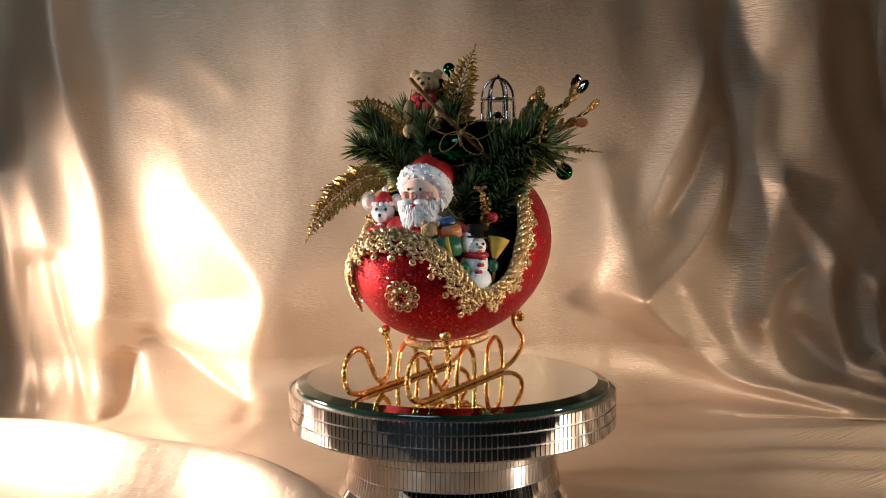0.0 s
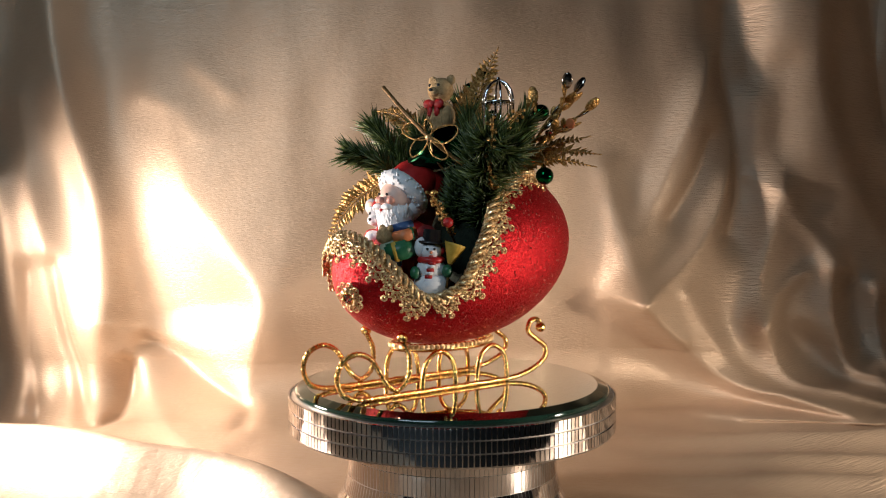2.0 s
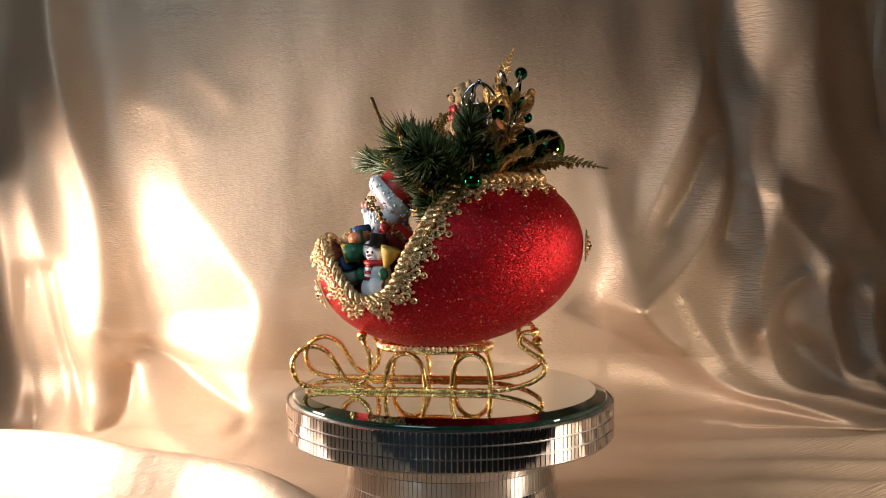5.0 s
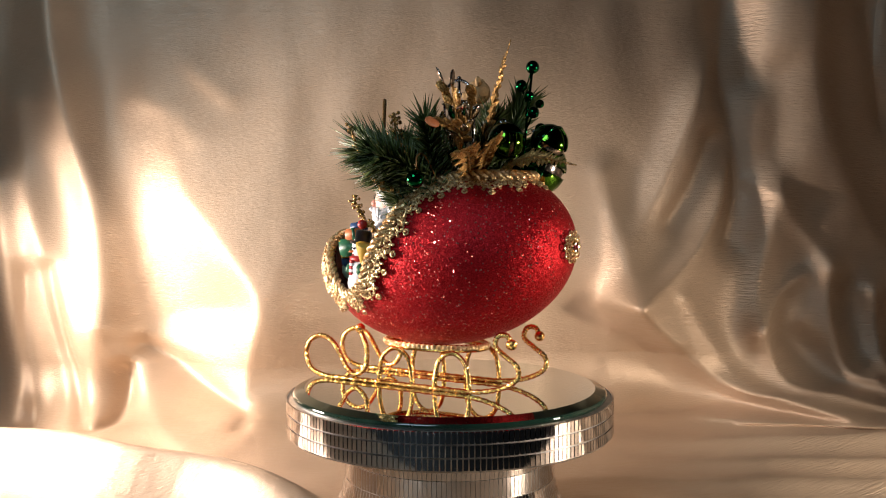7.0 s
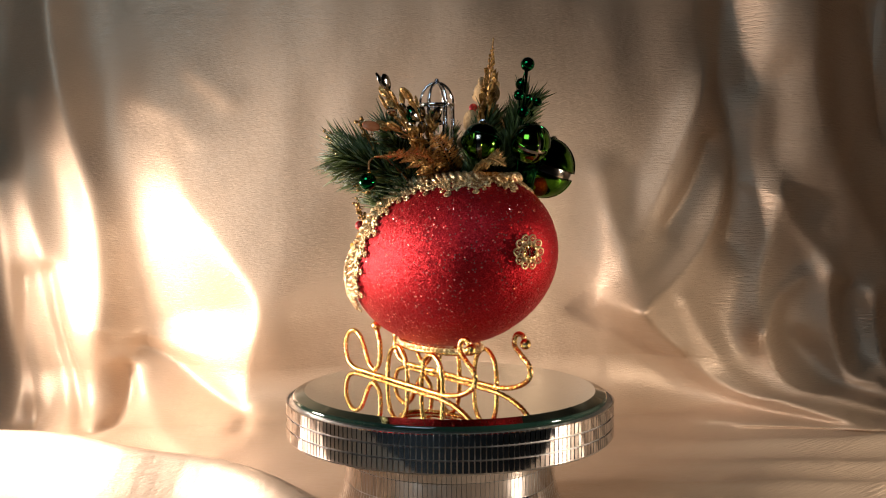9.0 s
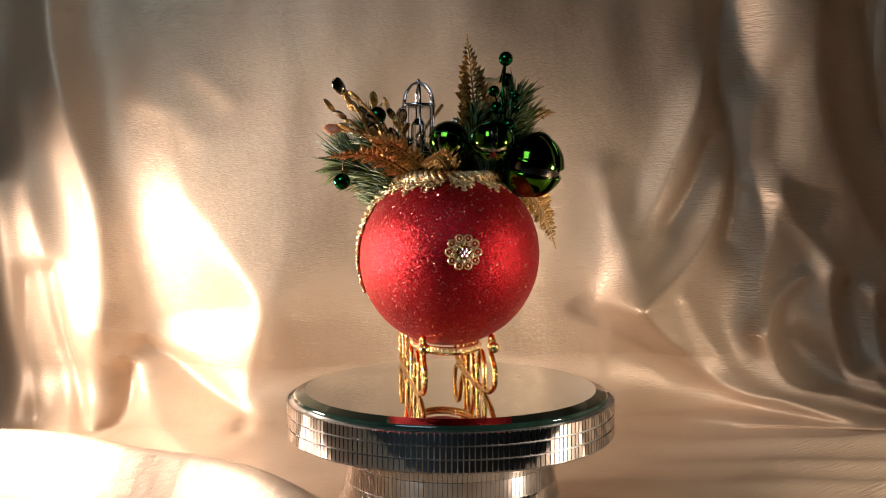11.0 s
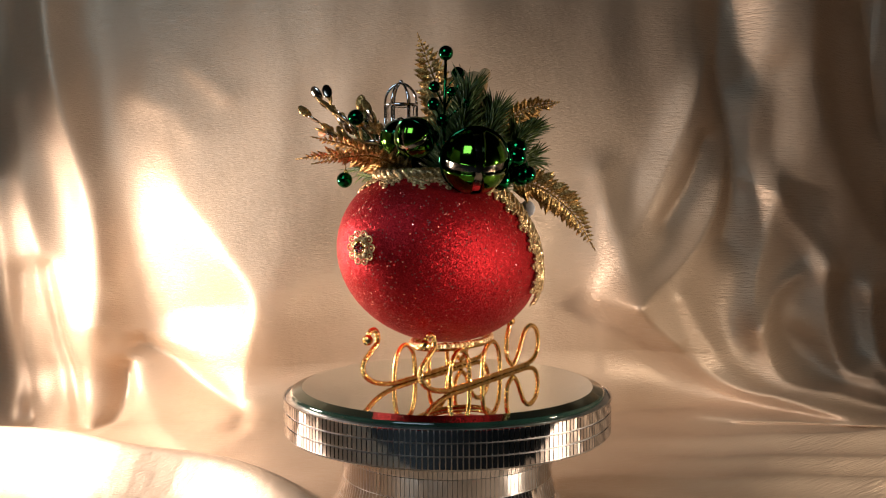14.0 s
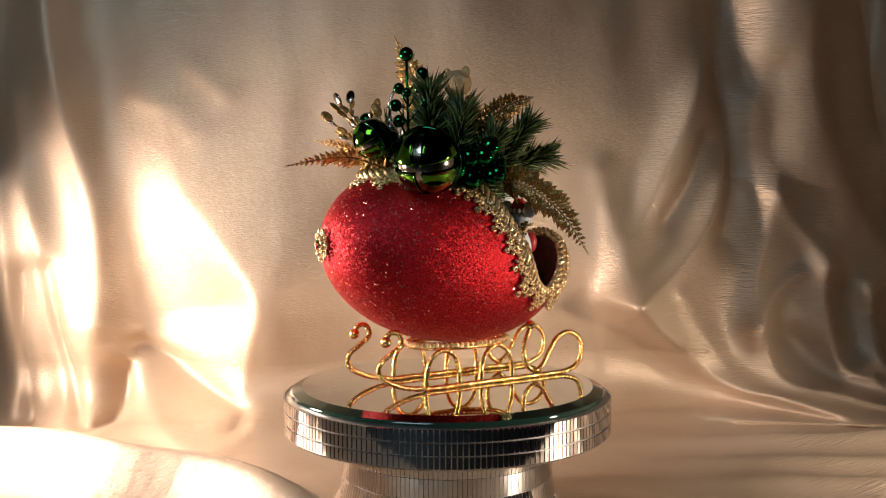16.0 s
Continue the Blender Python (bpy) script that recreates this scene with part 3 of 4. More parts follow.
def lace_scallop(rim, i, size, rng):
    """One lace fan below the braid: rings, a fringe of beads, a hanging tip."""
    s = Shape()
    _, _, p, n, way = rim[i % len(rim)]
    down = inward(p, n, way)

    def at(u, v, lift):
        q = p + way * u + down * v
        rel = EGG_TURN.to_3x3().inverted() @ (q - EGG_C)
        k = math.sqrt((rel.x / EGG_A) ** 2 + (rel.y / EGG_B) ** 2 + (rel.z / EGG_B) ** 2)
        rel = rel / max(k, 0.2) if k > 0.2 else rel
        return EGG_C + EGG_TURN.to_3x3() @ rel + n * lift
    for arm in range(7):
        a = (arm - 3) * 0.4
        reach = size * (1.0, 0.9, 0.76, 0.6)[abs(arm - 3)]
        for k in range(1, 5):
            f = k / 4
            u, v = math.sin(a) * reach * f, math.cos(a) * reach * f + 0.0004
            r = size * rng.uniform(0.075, 0.125)
            s.ball(at(u, v, 0.0006 + rng.uniform(0, 0.0004)), r, LACE, 6, (1, 1, 0.75))
        u, v = math.sin(a) * reach * 0.72, math.cos(a) * reach * 0.72
        ring = [at(u + math.cos(x) * size * 0.19, v + math.sin(x) * size * 0.19, 0.0009) for x in [2 * math.pi * q / 8 for q in range(8)]]
        s.tube(ring, size * 0.05, LACE, 4, True)
    tip = [at(math.cos(x) * size * 0.13, size * 1.12 + math.sin(x) * size * 0.13, 0.0008) for x in [2 * math.pi * q / 8 for q in range(8)]]
    s.tube(tip, size * 0.05, LACE, 4, True)
    return s


def medallion(parent, s, phi, size, label):
    """A round filigree jewel with a clear stone."""
    p, q = egg_point(s, phi, 0.0003), egg_point(s, phi, 0.002)
    n = (q - p).normalized()
    side = n.cross(Vector((0, 0, 1))).normalized()
    up = side.cross(n)
    sh = Shape()
    for k in range(10):
        a = 2 * math.pi * k / 10
        c = p + (side * math.cos(a) + up * math.sin(a)) * size * 0.80
        ring = [c + (side * math.cos(x) + up * math.sin(x)) * size * 0.21 + n * 0.0006 for x in [2 * math.pi * q / 10 for q in range(10)]]
        sh.tube(ring, size * 0.055, LACE, 5, True)
        sh.ball(c + n * 0.0006, size * 0.08, LACE, 6)
        b = a + math.pi / 10
        c = p + (side * math.cos(b) + up * math.sin(b)) * size * 0.5
        sh.ball(c + n * 0.0011, size * 0.15, LACE, 7)
    sh.tube([p + (side * math.cos(x) + up * math.sin(x)) * size * 0.36 + n * 0.0014 for x in [2 * math.pi * q / 16 for q in range(16)]], size * 0.07, GOLD, 6, True)
    m = part("medallion", sh, parent, label)
    for k in range(7):
        a = 2 * math.pi * k / 6
        r = 0 if k == 6 else size * 0.23
        c = p + (side * math.cos(a) + up * math.sin(a)) * r + n * 0.0018
        part("stone", Shape().ball(c, size * (0.16 if k == 6 else 0.1), SILVER if k % 2 else CRYSTAL, 6), m, "clear faceted rhinestone", smooth=False)


RUN_Y, RUN_OFF, WIRE = 0.0113, 0.0015, 0.00092
RUNNER = ((0.0295, 0.0185), (0.0285, 0.0165), (0.0268, 0.0125), (0.0272, 0.006), (0.0312, 0.0026), (0.0352, 0.0045), (0.0385, 0.0095), (0.0418, 0.0138), (0.0467, 0.0156),
          (0.0518, 0.0135), (0.0537, 0.0085), (0.0515, 0.0032), (0.0455, 0.0010), (0.036, 0.0008), (0.018, 0.0008), (0.0, 0.0008), (-0.016, 0.0010),
          (-0.0260, 0.0030), (-0.0322, 0.0066), (-0.0324, 0.0108), (-0.0282, 0.0140), (-0.0245, 0.0170), (-0.0255, 0.0205), (-0.0288, 0.0208), (-0.0303, 0.0180))


def sleigh():
    ob = thing("egg_sleigh", (0.0, 0.0, 0.0), "red glitter egg sleigh with gold lace trim on gold wire runners", "ornament")
    body = part("egg_shell", shell(RED_GLITTER, 0.0, True), ob, "egg shell covered in red glitter")
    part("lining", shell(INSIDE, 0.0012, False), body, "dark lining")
    rim, total = along_rim(420)
    # the twisted braid on the edge
    braid, rng = [Shape() for _ in range(3)], random.Random(8)
    for k, sh in enumerate(braid):
        pts = []
        for i, (s, a, p, n, way) in enumerate(rim):
            w = i * 2 * math.pi * 34 / len(rim) + k * 2 * math.pi / 3
            pts.append(p + n * (0.0009 + 0.0010 * math.sin(w)) + n.cross(way) * 0.0014 * math.cos(w))
        sh.tube(pts, 0.0009, LACE, 5, True)
        part("braid_strand", sh, ob, "twisted gold braid")
    count = round(total / 0.0078)
    for i in range(count):
        part("lace_scallop", lace_scallop(rim, round(i * len(rim) / count), 0.0070 * rng.uniform(0.88, 1.12), rng), ob, "gold lace scallop")
    medallion(ob, 0.0446, 0.92, 0.0054, "gold filigree medallion with clear stones")
    medallion(ob, -0.0475, 0.4, 0.0054, "gold filigree medallion with clear stones")
    # the oval collar under the shell
    collar = Shape()
    ring = [Vector((0.005 + 0.0195 * math.cos(a), 0.0010 + 0.0115 * math.sin(a), 0.0139)) for a in [2 * math.pi * i / 64 for i in range(64)]]
    collar.tube(ring, 0.0009, GOLD, 8, True)
    collar.tube([p + Vector((0, 0, 0.0014)) for p in ring], 0.0006, GOLD, 8, True)
    for i in range(0, 64):
        collar.ball(ring[i] * 1.02 + Vector((0, 0, 0.0006)), 0.0011, LACE, 7)
    part("collar", collar, ob, "oval gold collar")
    for side in (1, -1):
        y = side * RUN_Y + RUN_OFF
        run = smooth_path([(x, y, z) for x, z in RUNNER], 14)
        w = part("runner", Shape().tube(run, WIRE, GOLD, 8, radii=[WIRE * (1 + 0.12 * math.sin(i * 1.7)) for i in range(len(run))]), ob, "gold wire runner with scrolled ends")
        part("end_ball", Shape().ball(run[-1], 0.0019, GOLD, 12), w, "gold ball")
        part("end_ball", Shape().ball(run[0] + Vector((0, 0, 0.0008)), 0.0019, GOLD, 12), w, "gold ball")
        for x0, x1 in ((0.0214, 0.0079), (-0.0013, -0.0146)):
            xm, hw = (x0 + x1) / 2, (x0 - x1) / 2
            arch = [(xm + hw, y, 0.001), (xm + hw * 0.98, y, 0.005), (xm + hw * 0.8, y, 0.0098), (xm + hw * 0.4, y, 0.0126), (xm, y, 0.0134), (xm - hw * 0.4, y, 0.0126),
                    (xm - hw * 0.8, y, 0.0098), (xm - hw * 0.98, y, 0.005), (xm - hw, y, 0.001)]
            part("arch", Shape().tube(smooth_path(arch, 4), WIRE * 0.95, GOLD, 8), w, "gold wire arch")


sleigh()


# ---- what rides in the sleigh ----
def mm(*p):
    return Vector(p) / 1000


def aim(way, roll=0.0):
    """The turn that carries z on to a direction."""
    return Vector(way).normalized().to_track_quat("Z", "Y").to_matrix() @ Matrix.Rotation(roll, 3, "Z")


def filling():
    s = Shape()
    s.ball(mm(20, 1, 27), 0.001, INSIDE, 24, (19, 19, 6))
    # added mass, coloured as the shade behind the figures and needles
    s.ball(mm(-13, 1, 50), 0.001, SHADE_FILL, 24, (19, 19, 19))
    single("shade_filling", s, mm(4, 1, 24), "unseen filling added inside the egg, its upper mass near-black for the shade between sprigs", "filling")


def needle(s, p, way, length, width, mat):
    """A flat tapering needle with three sides."""
    way = way.normalized()
    a = way.orthogonal().normalized()
    b = way.cross(a)
    mid = p + way * length * 0.45
    tri = [(math.cos(x), math.sin(x)) for x in (0, 2.1, 4.2)]
    verts = [p + (a * c + b * d) * width * 0.6 for c, d in tri] + [mid + (a * c + b * d) * width for c, d in tri] + [p + way * length]
    faces = [[0, 1, 4, 3], [1, 2, 5, 4], [2, 0, 3, 5], [3, 4, 6], [4, 5, 6], [5, 3, 6]]
    s.add(verts, faces, mat)


def pine_sprig(base, tip, count, length, seed, bow=0.0):
    rng = random.Random(seed)
    base, tip = mm(*base), mm(*tip)
    way = tip - base
    lift = Vector((0, 0, bow / 1000))
    axis = smooth_path([base, base + way * 0.5 + lift, tip], 8)
    ob = thing("pine_sprig", base, "artificial dark green pine sprig with stiff needles", "greenery", "pine sprigs in the sleigh")
    part("stem", Shape().tube(axis, 0.0006, NEEDLE, 6), ob, "wire stem")
    s = Shape()
    count = int(count * 1.4)
    for i in range(count):
        f = i / count
        k = min(int(f * (len(axis) - 1)), len(axis) - 2)
        p = axis[k].lerp(axis[k + 1], f * (len(axis) - 1) - k)
        t = (axis[k + 1] - axis[k]).normalized()
        side = t.orthogonal().normalized()
        a = i * 2.4 + rng.uniform(-0.4, 0.4)
        out = side * math.cos(a) + t.cross(side) * math.sin(a)
        lean = rng.uniform(0.35, 0.95) + 0.7 * f
        needle(s, p, out + t * lean + Vector((0, 0, rng.uniform(-0.15, 0.1))), length / 1000 * rng.uniform(0.65, 1.1), rng.uniform(0.00030, 0.00050), NEEDLE if rng.random() < 0.75 else NEEDLE_TIP)
    tagged(part("needles", s, ob, "flat green needles"), kind="stuff")


def fern(points, widest, pairs, label="gold glittered fern frond curving out of the greenery", seed=1, face=(0, 0, 1)):
    rng = random.Random(seed)
    axis = smooth_path([mm(*p) for p in points], 10)
    ob = thing("fern_frond", axis[0], label, "fern", "gold ferns in the sleigh")
    n = len(axis)
    part("rib", Shape().tube(axis, 0.0005, FERN_GOLD, 6, radii=[0.00065 * (1 - 0.75 * i / n) for i in range(n)]), ob)
    up = Vector(face).normalized()
    for sgn in (1, -1):
        for k in range(pairs):
            q = 0.12 + 0.86 * k / pairs
            j = min(int(q * (n - 1)), n - 2)
            p = axis[j].lerp(axis[j + 1], q * (n - 1) - j)
            t = (axis[j + 1] - axis[j]).normalized()
            side = t.cross(up).normalized() * sgn
            nrm = side.cross(t)
            size = widest / 1000 * math.sin(math.pi * min(1, 0.25 + 0.8 * q)) ** 0.8 * rng.uniform(0.85, 1.1)
            size = max(size, 0.0008)
            way = (side + t * rng.uniform(0.45, 0.7) + nrm * rng.uniform(-0.15, 0.25)).normalized()
            w = (t - way * t.dot(way)).normalized() * size * 0.24
            e, m = p + way * size, p + way * size * 0.45
            lift = nrm * size * 0.06
            part("leaflet", Shape().add([p, m + w + lift, e, m - w + lift, m + lift * 3.2, p - nrm * 0.0002, m - lift],
                                        [[0, 4, 1], [1, 4, 2], [0, 3, 4], [3, 2, 4], [0, 1, 6], [1, 2, 6], [2, 3, 6], [3, 0, 6]], FERN_GOLD), ob, smooth=False)
    return ob


def bauble(at, r, stem, mat, label, category="bauble"):
    """A little ball on a wire stalk."""
    ob = thing("bauble", mm(*stem[0]), label, category, "green baubles in the greenery")
    part("ball", Shape().ball(mm(*at), r / 1000, mat, 24), ob)
    d = (mm(*at) - mm(*stem[-1])).normalized()
    part("cap", Shape().lathe(((0.0004, 0.0009), (0.0007, 0.0004), (0.0009, -0.0002)), GOLD, 10, turn=aim(-d), place=mm(*at) - d * (r / 1000)), ob, "gold cap")
    part("stalk", Shape().tube(smooth_path([mm(*p) for p in stem] + [mm(*at) - d * r / 1000], 6), 0.0003, BROWN, 6), ob, "thin wire stalk")


def jingle_bell(at, r, axis, top_mat, low_mat, label):
    """A hollow bell: plain upper cup, seam, lower cup cut by a cross into four petals, a loop behind."""
    c, r = mm(*at), r / 1000
    turn = aim(axis)                       # z is where the cross faces
    ob = thing("jingle_bell", c - Vector((0, 0, r)), label, "jingle bell", "green jingle bells in the greenery")
    cup = [(r * math.sin(a), r * math.cos(a)) for a in [math.pi - 0.001 - i * (math.pi / 2 - 0.03) / 14 for i in range(15)]]
    part("upper_cup", Shape().lathe(cup, top_mat, 40, turn=turn, place=c), ob, "smooth upper cup")
    band = [(r * 1.0, -0.05 * r), (r * 1.05, -0.03 * r), (r * 1.05, 0.03 * r), (r * 1.0, 0.05 * r)]
    part("seam", Shape().lathe(band, top_mat, 40, turn=turn, place=c), ob, "raised seam")
    part("hollow", Shape().ball(c, r * 0.9, PEWTER, 20), ob, "dull metal inside")
    for k in range(4):
        s, verts, faces = Shape(), [], []
        rows, cols = 12, 10
        for thick in (1.0, 0.93):
            for i in range(rows + 1):
                a = 1.52 - i * 1.36 / rows
                gap = min(0.72, 0.15 / max(math.sin(a), 0.15))
                for j in range(cols + 1):
                    b = k * math.pi / 2 + gap + (math.pi / 2 - 2 * gap) * j / cols
                    verts.append(turn @ (Vector((math.sin(a) * math.cos(b), math.sin(a) * math.sin(b), math.cos(a))) * r * thick) + c)
        m = (rows + 1) * (cols + 1)
        for i in range(rows):
            for j in range(cols):
                o = i * (cols + 1) + j
                faces += [[o, o + 1, o + cols + 2, o + cols + 1], [m + o + cols + 1, m + o + cols + 2, m + o + 1, m + o]]
        edge = [i * (cols + 1) for i in range(rows + 1)]
        for e in (edge, [x + cols for x in edge]):
            faces += [[e[i], e[i + 1], m + e[i + 1], m + e[i]] for i in range(rows)]
        last = rows * (cols + 1)
        faces += [[last + j, last + j + 1, m + last + j + 1, m + last + j] for j in range(cols)]
        part("petal", s.add(verts, faces, low_mat), ob, "curved lower petal")
    d = turn @ Vector((0, 0, -1))
    side = turn @ Vector((1, 0, 0))
    loop = [c + d * r * (1.0 + 0.16 * (1 + math.cos(x)) - 0.05) + side * r * 0.16 * math.sin(x) for x in [2 * math.pi * q / 12 for q in range(12)]]
    part("hanging_loop", Shape().tube(loop, 0.0004, SILVER, 6, True), ob, "wire loop")


def twig(root, tips):
    """A metallic spray: forked stalks that end in teardrop pods."""
    ob = thing("metallic_twig", mm(*root), "bronze metallic twig spray with teardrop pods", "twig")
    fork = mm(*root).lerp(mm(*tips[0]), 0.45)
    s = Shape().tube(smooth_path([mm(*root), fork], 6), 0.0006, FERN_GOLD, 6)
    part("main_stalk", s, ob)
    rng = random.Random(4)
    for i, t in enumerate(tips):
        e = mm(*root).lerp(mm(*t), 0.86)
        start = mm(*root).lerp(fork, rng.uniform(0.55, 1.0))
        mid = start.lerp(e, 0.5) + mm(rng.uniform(-2, 2), rng.uniform(-2, 2), rng.uniform(0, 2))
        line = smooth_path([start, mid, e], 7)
        part("stalk", Shape().tube(line, 0.0004, FERN_GOLD, 5), ob)
        d = (line[-1] - line[-3]).normalized()
        for k in range(4):
            q = line[-1 - 3 * k] if k else e
            w = (d + Vector((rng.uniform(-1, 1), rng.uniform(-1, 1), rng.uniform(-0.3, 1))) * (0.75 if k else 0.25)).normalized()
            size = 0.0054 if k == 0 else 0.0046
            pod_mat = ORANGE if (i == len(tips) - 1 and k == 0 and len(tips) > 5) else PEWTER if rng.random() < 0.35 else FERN_GOLD
            part("pod", Shape().ball(q + w * size * 0.5, size, pod_mat, 10, (0.34, 0.11, 0.55), aim(w, rng.uniform(0, 3))), ob, "shiny leaf-shaped pod")


def lantern():
    """A tiny clear lantern with a silver frame and an arched crown."""
    c = mm(-10.5, 12.5, 80.5)
    ob = thing("mini_lantern", c, "tiny clear crystal lantern with silver arched top", "lantern")
    r, h = 0.0056, 0.017
    part("base", Shape().lathe(((0.0001, 0), (r * 1.08, 0), (r * 1.12, 0.0008), (r * 1.0, 0.0016), (0.0001, 0.0017)), SILVER, 24, place=c), ob, "silver base")
    part("glass", Shape().lathe(((r * 0.9, 0.0016), (r * 0.94, 0.004), (r * 0.94, h - 0.001), (r * 0.86, h), (r * 0.80, h), (r * 0.86, h - 0.001), (r * 0.86, 0.004), (r * 0.84, 0.0016)), CRYSTAL, 8, place=c), ob, "clear facetted glass", smooth=False)
    part("prism", Shape().lathe(((0.0001, 0.0017), (0.0024, 0.0017), (0.0024, 0.0105), (0.0012, 0.0125), (0.0001, 0.013)), CRYSTAL, 8, place=c), ob, "clear crystal core", smooth=False)
    for k in range(6):
        a = 2 * math.pi * k / 6
        d = Vector((math.cos(a), math.sin(a), 0))
        part("post", Shape().tube([c + d * r + Vector((0, 0, 0.001)), c + d * r + Vector((0, 0, h))], 0.00038, SILVER, 6), ob, "silver post")
    part("ring", Shape().tube([c + Vector((math.cos(x) * r, math.sin(x) * r, h)) for x in [2 * math.pi * q / 24 for q in range(24)]], 0.0005, SILVER, 6, True), ob, "silver ring")
    for k in range(3):
        a = math.pi * k / 3
        d = Vector((math.cos(a), math.sin(a), 0))
        part("crown_arch", Shape().tube([c + d * r * math.cos(x) + Vector((0, 0, h + 0.0075 * math.sin(x))) for x in [math.pi * q / 14 for q in range(15)]], 0.00048, SILVER, 6), ob, "silver crown arch")
    part("finial", Shape().ball(c + Vector((0, 0, h + 0.008)), 0.0009, SILVER, 10), ob)


def gift():
    """A dark green foil parcel tied with a beaded gold cord."""
    c, turn = mm(9, 9, 80), Euler((0.25, -0.35, 0.5)).to_matrix()
    ob = thing("gift_parcel", c - Vector((0, 0, 0.006)), "dark green foil gift parcel tied with gold cord bow", "gift")
    ob["swing"] = -5.5
    part("box", Shape().box(c, (0.015, 0.02, 0.011), DARK_GREEN, turn, 0.1), ob, "dark green foil box")
    for ax in ("x", "y"):
        w = [turn @ (Vector((0, math.cos(x) * 0.0106, math.sin(x) * 0.0062)) if ax == "x" else Vector((math.cos(x) * 0.0081, 0, math.sin(x) * 0.0062))) + c for x in [2 * math.pi * q / 24 for q in range(24)]]
        part("cord", Shape().tube(w, 0.0004, LACE, 5, True), ob, "gold cord")
    knot = mm(18, 15, 84.5)
    for k, (dy, dz, dx, size) in enumerate(((-8, 3, 4, 1), (8, 2, -5, 1), (-5, -5, 3, 0.8), (5, -6, -3, 0.8), (1, 5, 1, 0.6))):
        way = mm(dx, dy, dz) * 1.05
        side = way.cross(Vector((1, 0.6, 0))).normalized() * way.length * 0.32
        pts = [knot, knot + way * 0.5 + side, knot + way + side * 0.5, knot + way * 1.05 - side * 0.4, knot + way * 0.5 - side * 0.7]
        line = smooth_path(pts, 8, True)
        s = Shape().tube(line, 0.00022, FERN_GOLD, 5, True)
        for q in line[::2]:
            s.ball(q, 0.00036, FERN_GOLD, 5)
        part("bow_loop", s, ob, "beaded gold cord loop")
    part("knot", Shape().ball(knot, 0.0011, LACE, 10), ob)
    rod = smooth_path([mm(8, 20, 76), knot + mm(-1, 1, -1), mm(23, 8, 93), mm(27.6, 1.9, 101.3)], 10)
    s = Shape().tube(rod, 0.0007, BROWN, 8)
    for k, q in enumerate(rod[::1]):
        s.ball(q, 0.00082, BROWN, 6)
    part("cord_tail", s, ob, "stiff twisted brown-gold cord tail")


def bearded_figurine():
    """A small painted resin figurine in a red suit, one mesh."""
    s = Shape()
    t = Matrix.Rotation(radians(9.5), 3, "Z")
    o = mm(19.8, 2.6, 0)

    def at(x, y, z):
        return o + t @ mm(x, y, z)
    s.ball(at(0, 0, 44), 0.001, RED, 24, (11, 13, 14), t)
    s.ball(at(2, 0, 34), 0.001, DARK_RED, 20, (13, 13, 6), t)
    s.ball(at(0, -11, 49), 0.001, RED, 16, (5, 4.5, 8), t)
    s.ball(at(0, 11, 47), 0.001, DARK_RED, 16, (6, 5, 9), t)
    s.ball(at(7, -9.5, 51.5), 0.001, WHITE, 14, (2.6, 2.8, 2.2), t)
    s.ball(at(3.6, 0, 64.6), 0.001, SKIN, 24, (6.2, 6.2, 6.4), t)
    rng = random.Random(2)
    # knobbly fur band, a ring that slants from the brow to the nape
    ring = [at(1.2 + 4.4 * math.sin(a), 6.7 * math.cos(a), 66.4 + 5.1 * math.sin(a)) for a in [2 * math.pi * i / 32 for i in range(32)]]
    s.tube(ring, 0.0029, WHITE, 10, True)
    for q in ring:
        for _ in range(14):
            w = Vector((rng.uniform(-1, 1), rng.uniform(-1, 1), rng.uniform(-1, 1))).normalized()
            s.ball(q + w * 0.0027, 0.00062, WHITE, 6)
    s.ball(at(0.5, 0, 61.5), 0.001, WHITE, 18, (5.2, 6.8, 5.5), t)
    # cap, flopped back
    prof = [(0.0070, -0.001), (0.0078, 0.002), (0.0076, 0.006), (0.0062, 0.0100), (0.0036, 0.0128), (0.0001, 0.0138)]
    s.lathe(prof, RED, 24, turn=aim(t @ Vector((-0.77, 0.1, 0.64))), place=at(1.0, 0, 67.1))
    s.ball(at(-9.5, 2.5, 71.0), 0.001, RED, 14, (4.5, 4.2, 6), t)
    # beard in strands, moustache, nose, eyes, cheeks
    s.ball(at(4.4, 0, 58.6), 0.001, WHITE, 18, (5.8, 7.4, 6.0), t)
    for i in range(190):
        a = rng.uniform(-1.6, 1.6)
        d = rng.uniform(0, 1)
        p = at(4.6 + 5.3 * math.cos(a) - 0.8 * d, math.sin(a) * (7.3 - 1.6 * d), 61.6 - 6.6 * d - 0.8 * math.cos(a))
        s.ball(p, 0.001, WHITE, 6, (0.75, 0.65, 1.9), t @ Euler((rng.uniform(-0.4, 0.4), 0, 0)).to_matrix())
    for y in (-1, 1):
        s.ball(at(9.8, 2.4 * y, 61.9), 0.001, WHITE, 10, (1.4, 2.7, 1.1), t)
        s.ball(at(8.8, 3.2 * y, 64.0), 0.001, BLUSH, 10, (1.3, 1.7, 1.4), t)
        s.ball(at(9.55, 2.1 * y, 66.0), 0.0005, BLACK, 8)
    s.ball(at(10.3, 0, 64.0), 0.0012, BLUSH, 10)
    s.ball(at(10.2, 0, 60.8), 0.001, RED, 8, (0.7, 0.9, 0.6), t)
    # the armful: plush bear and parcels
    s.ball(at(13, 8.5, 46), 0.001, PALE_GREEN, 16, (4.0, 4.4, 6.0), t)
    s.ball(at(14.5, 8.0, 52.6), 0.0030, TAN, 14)
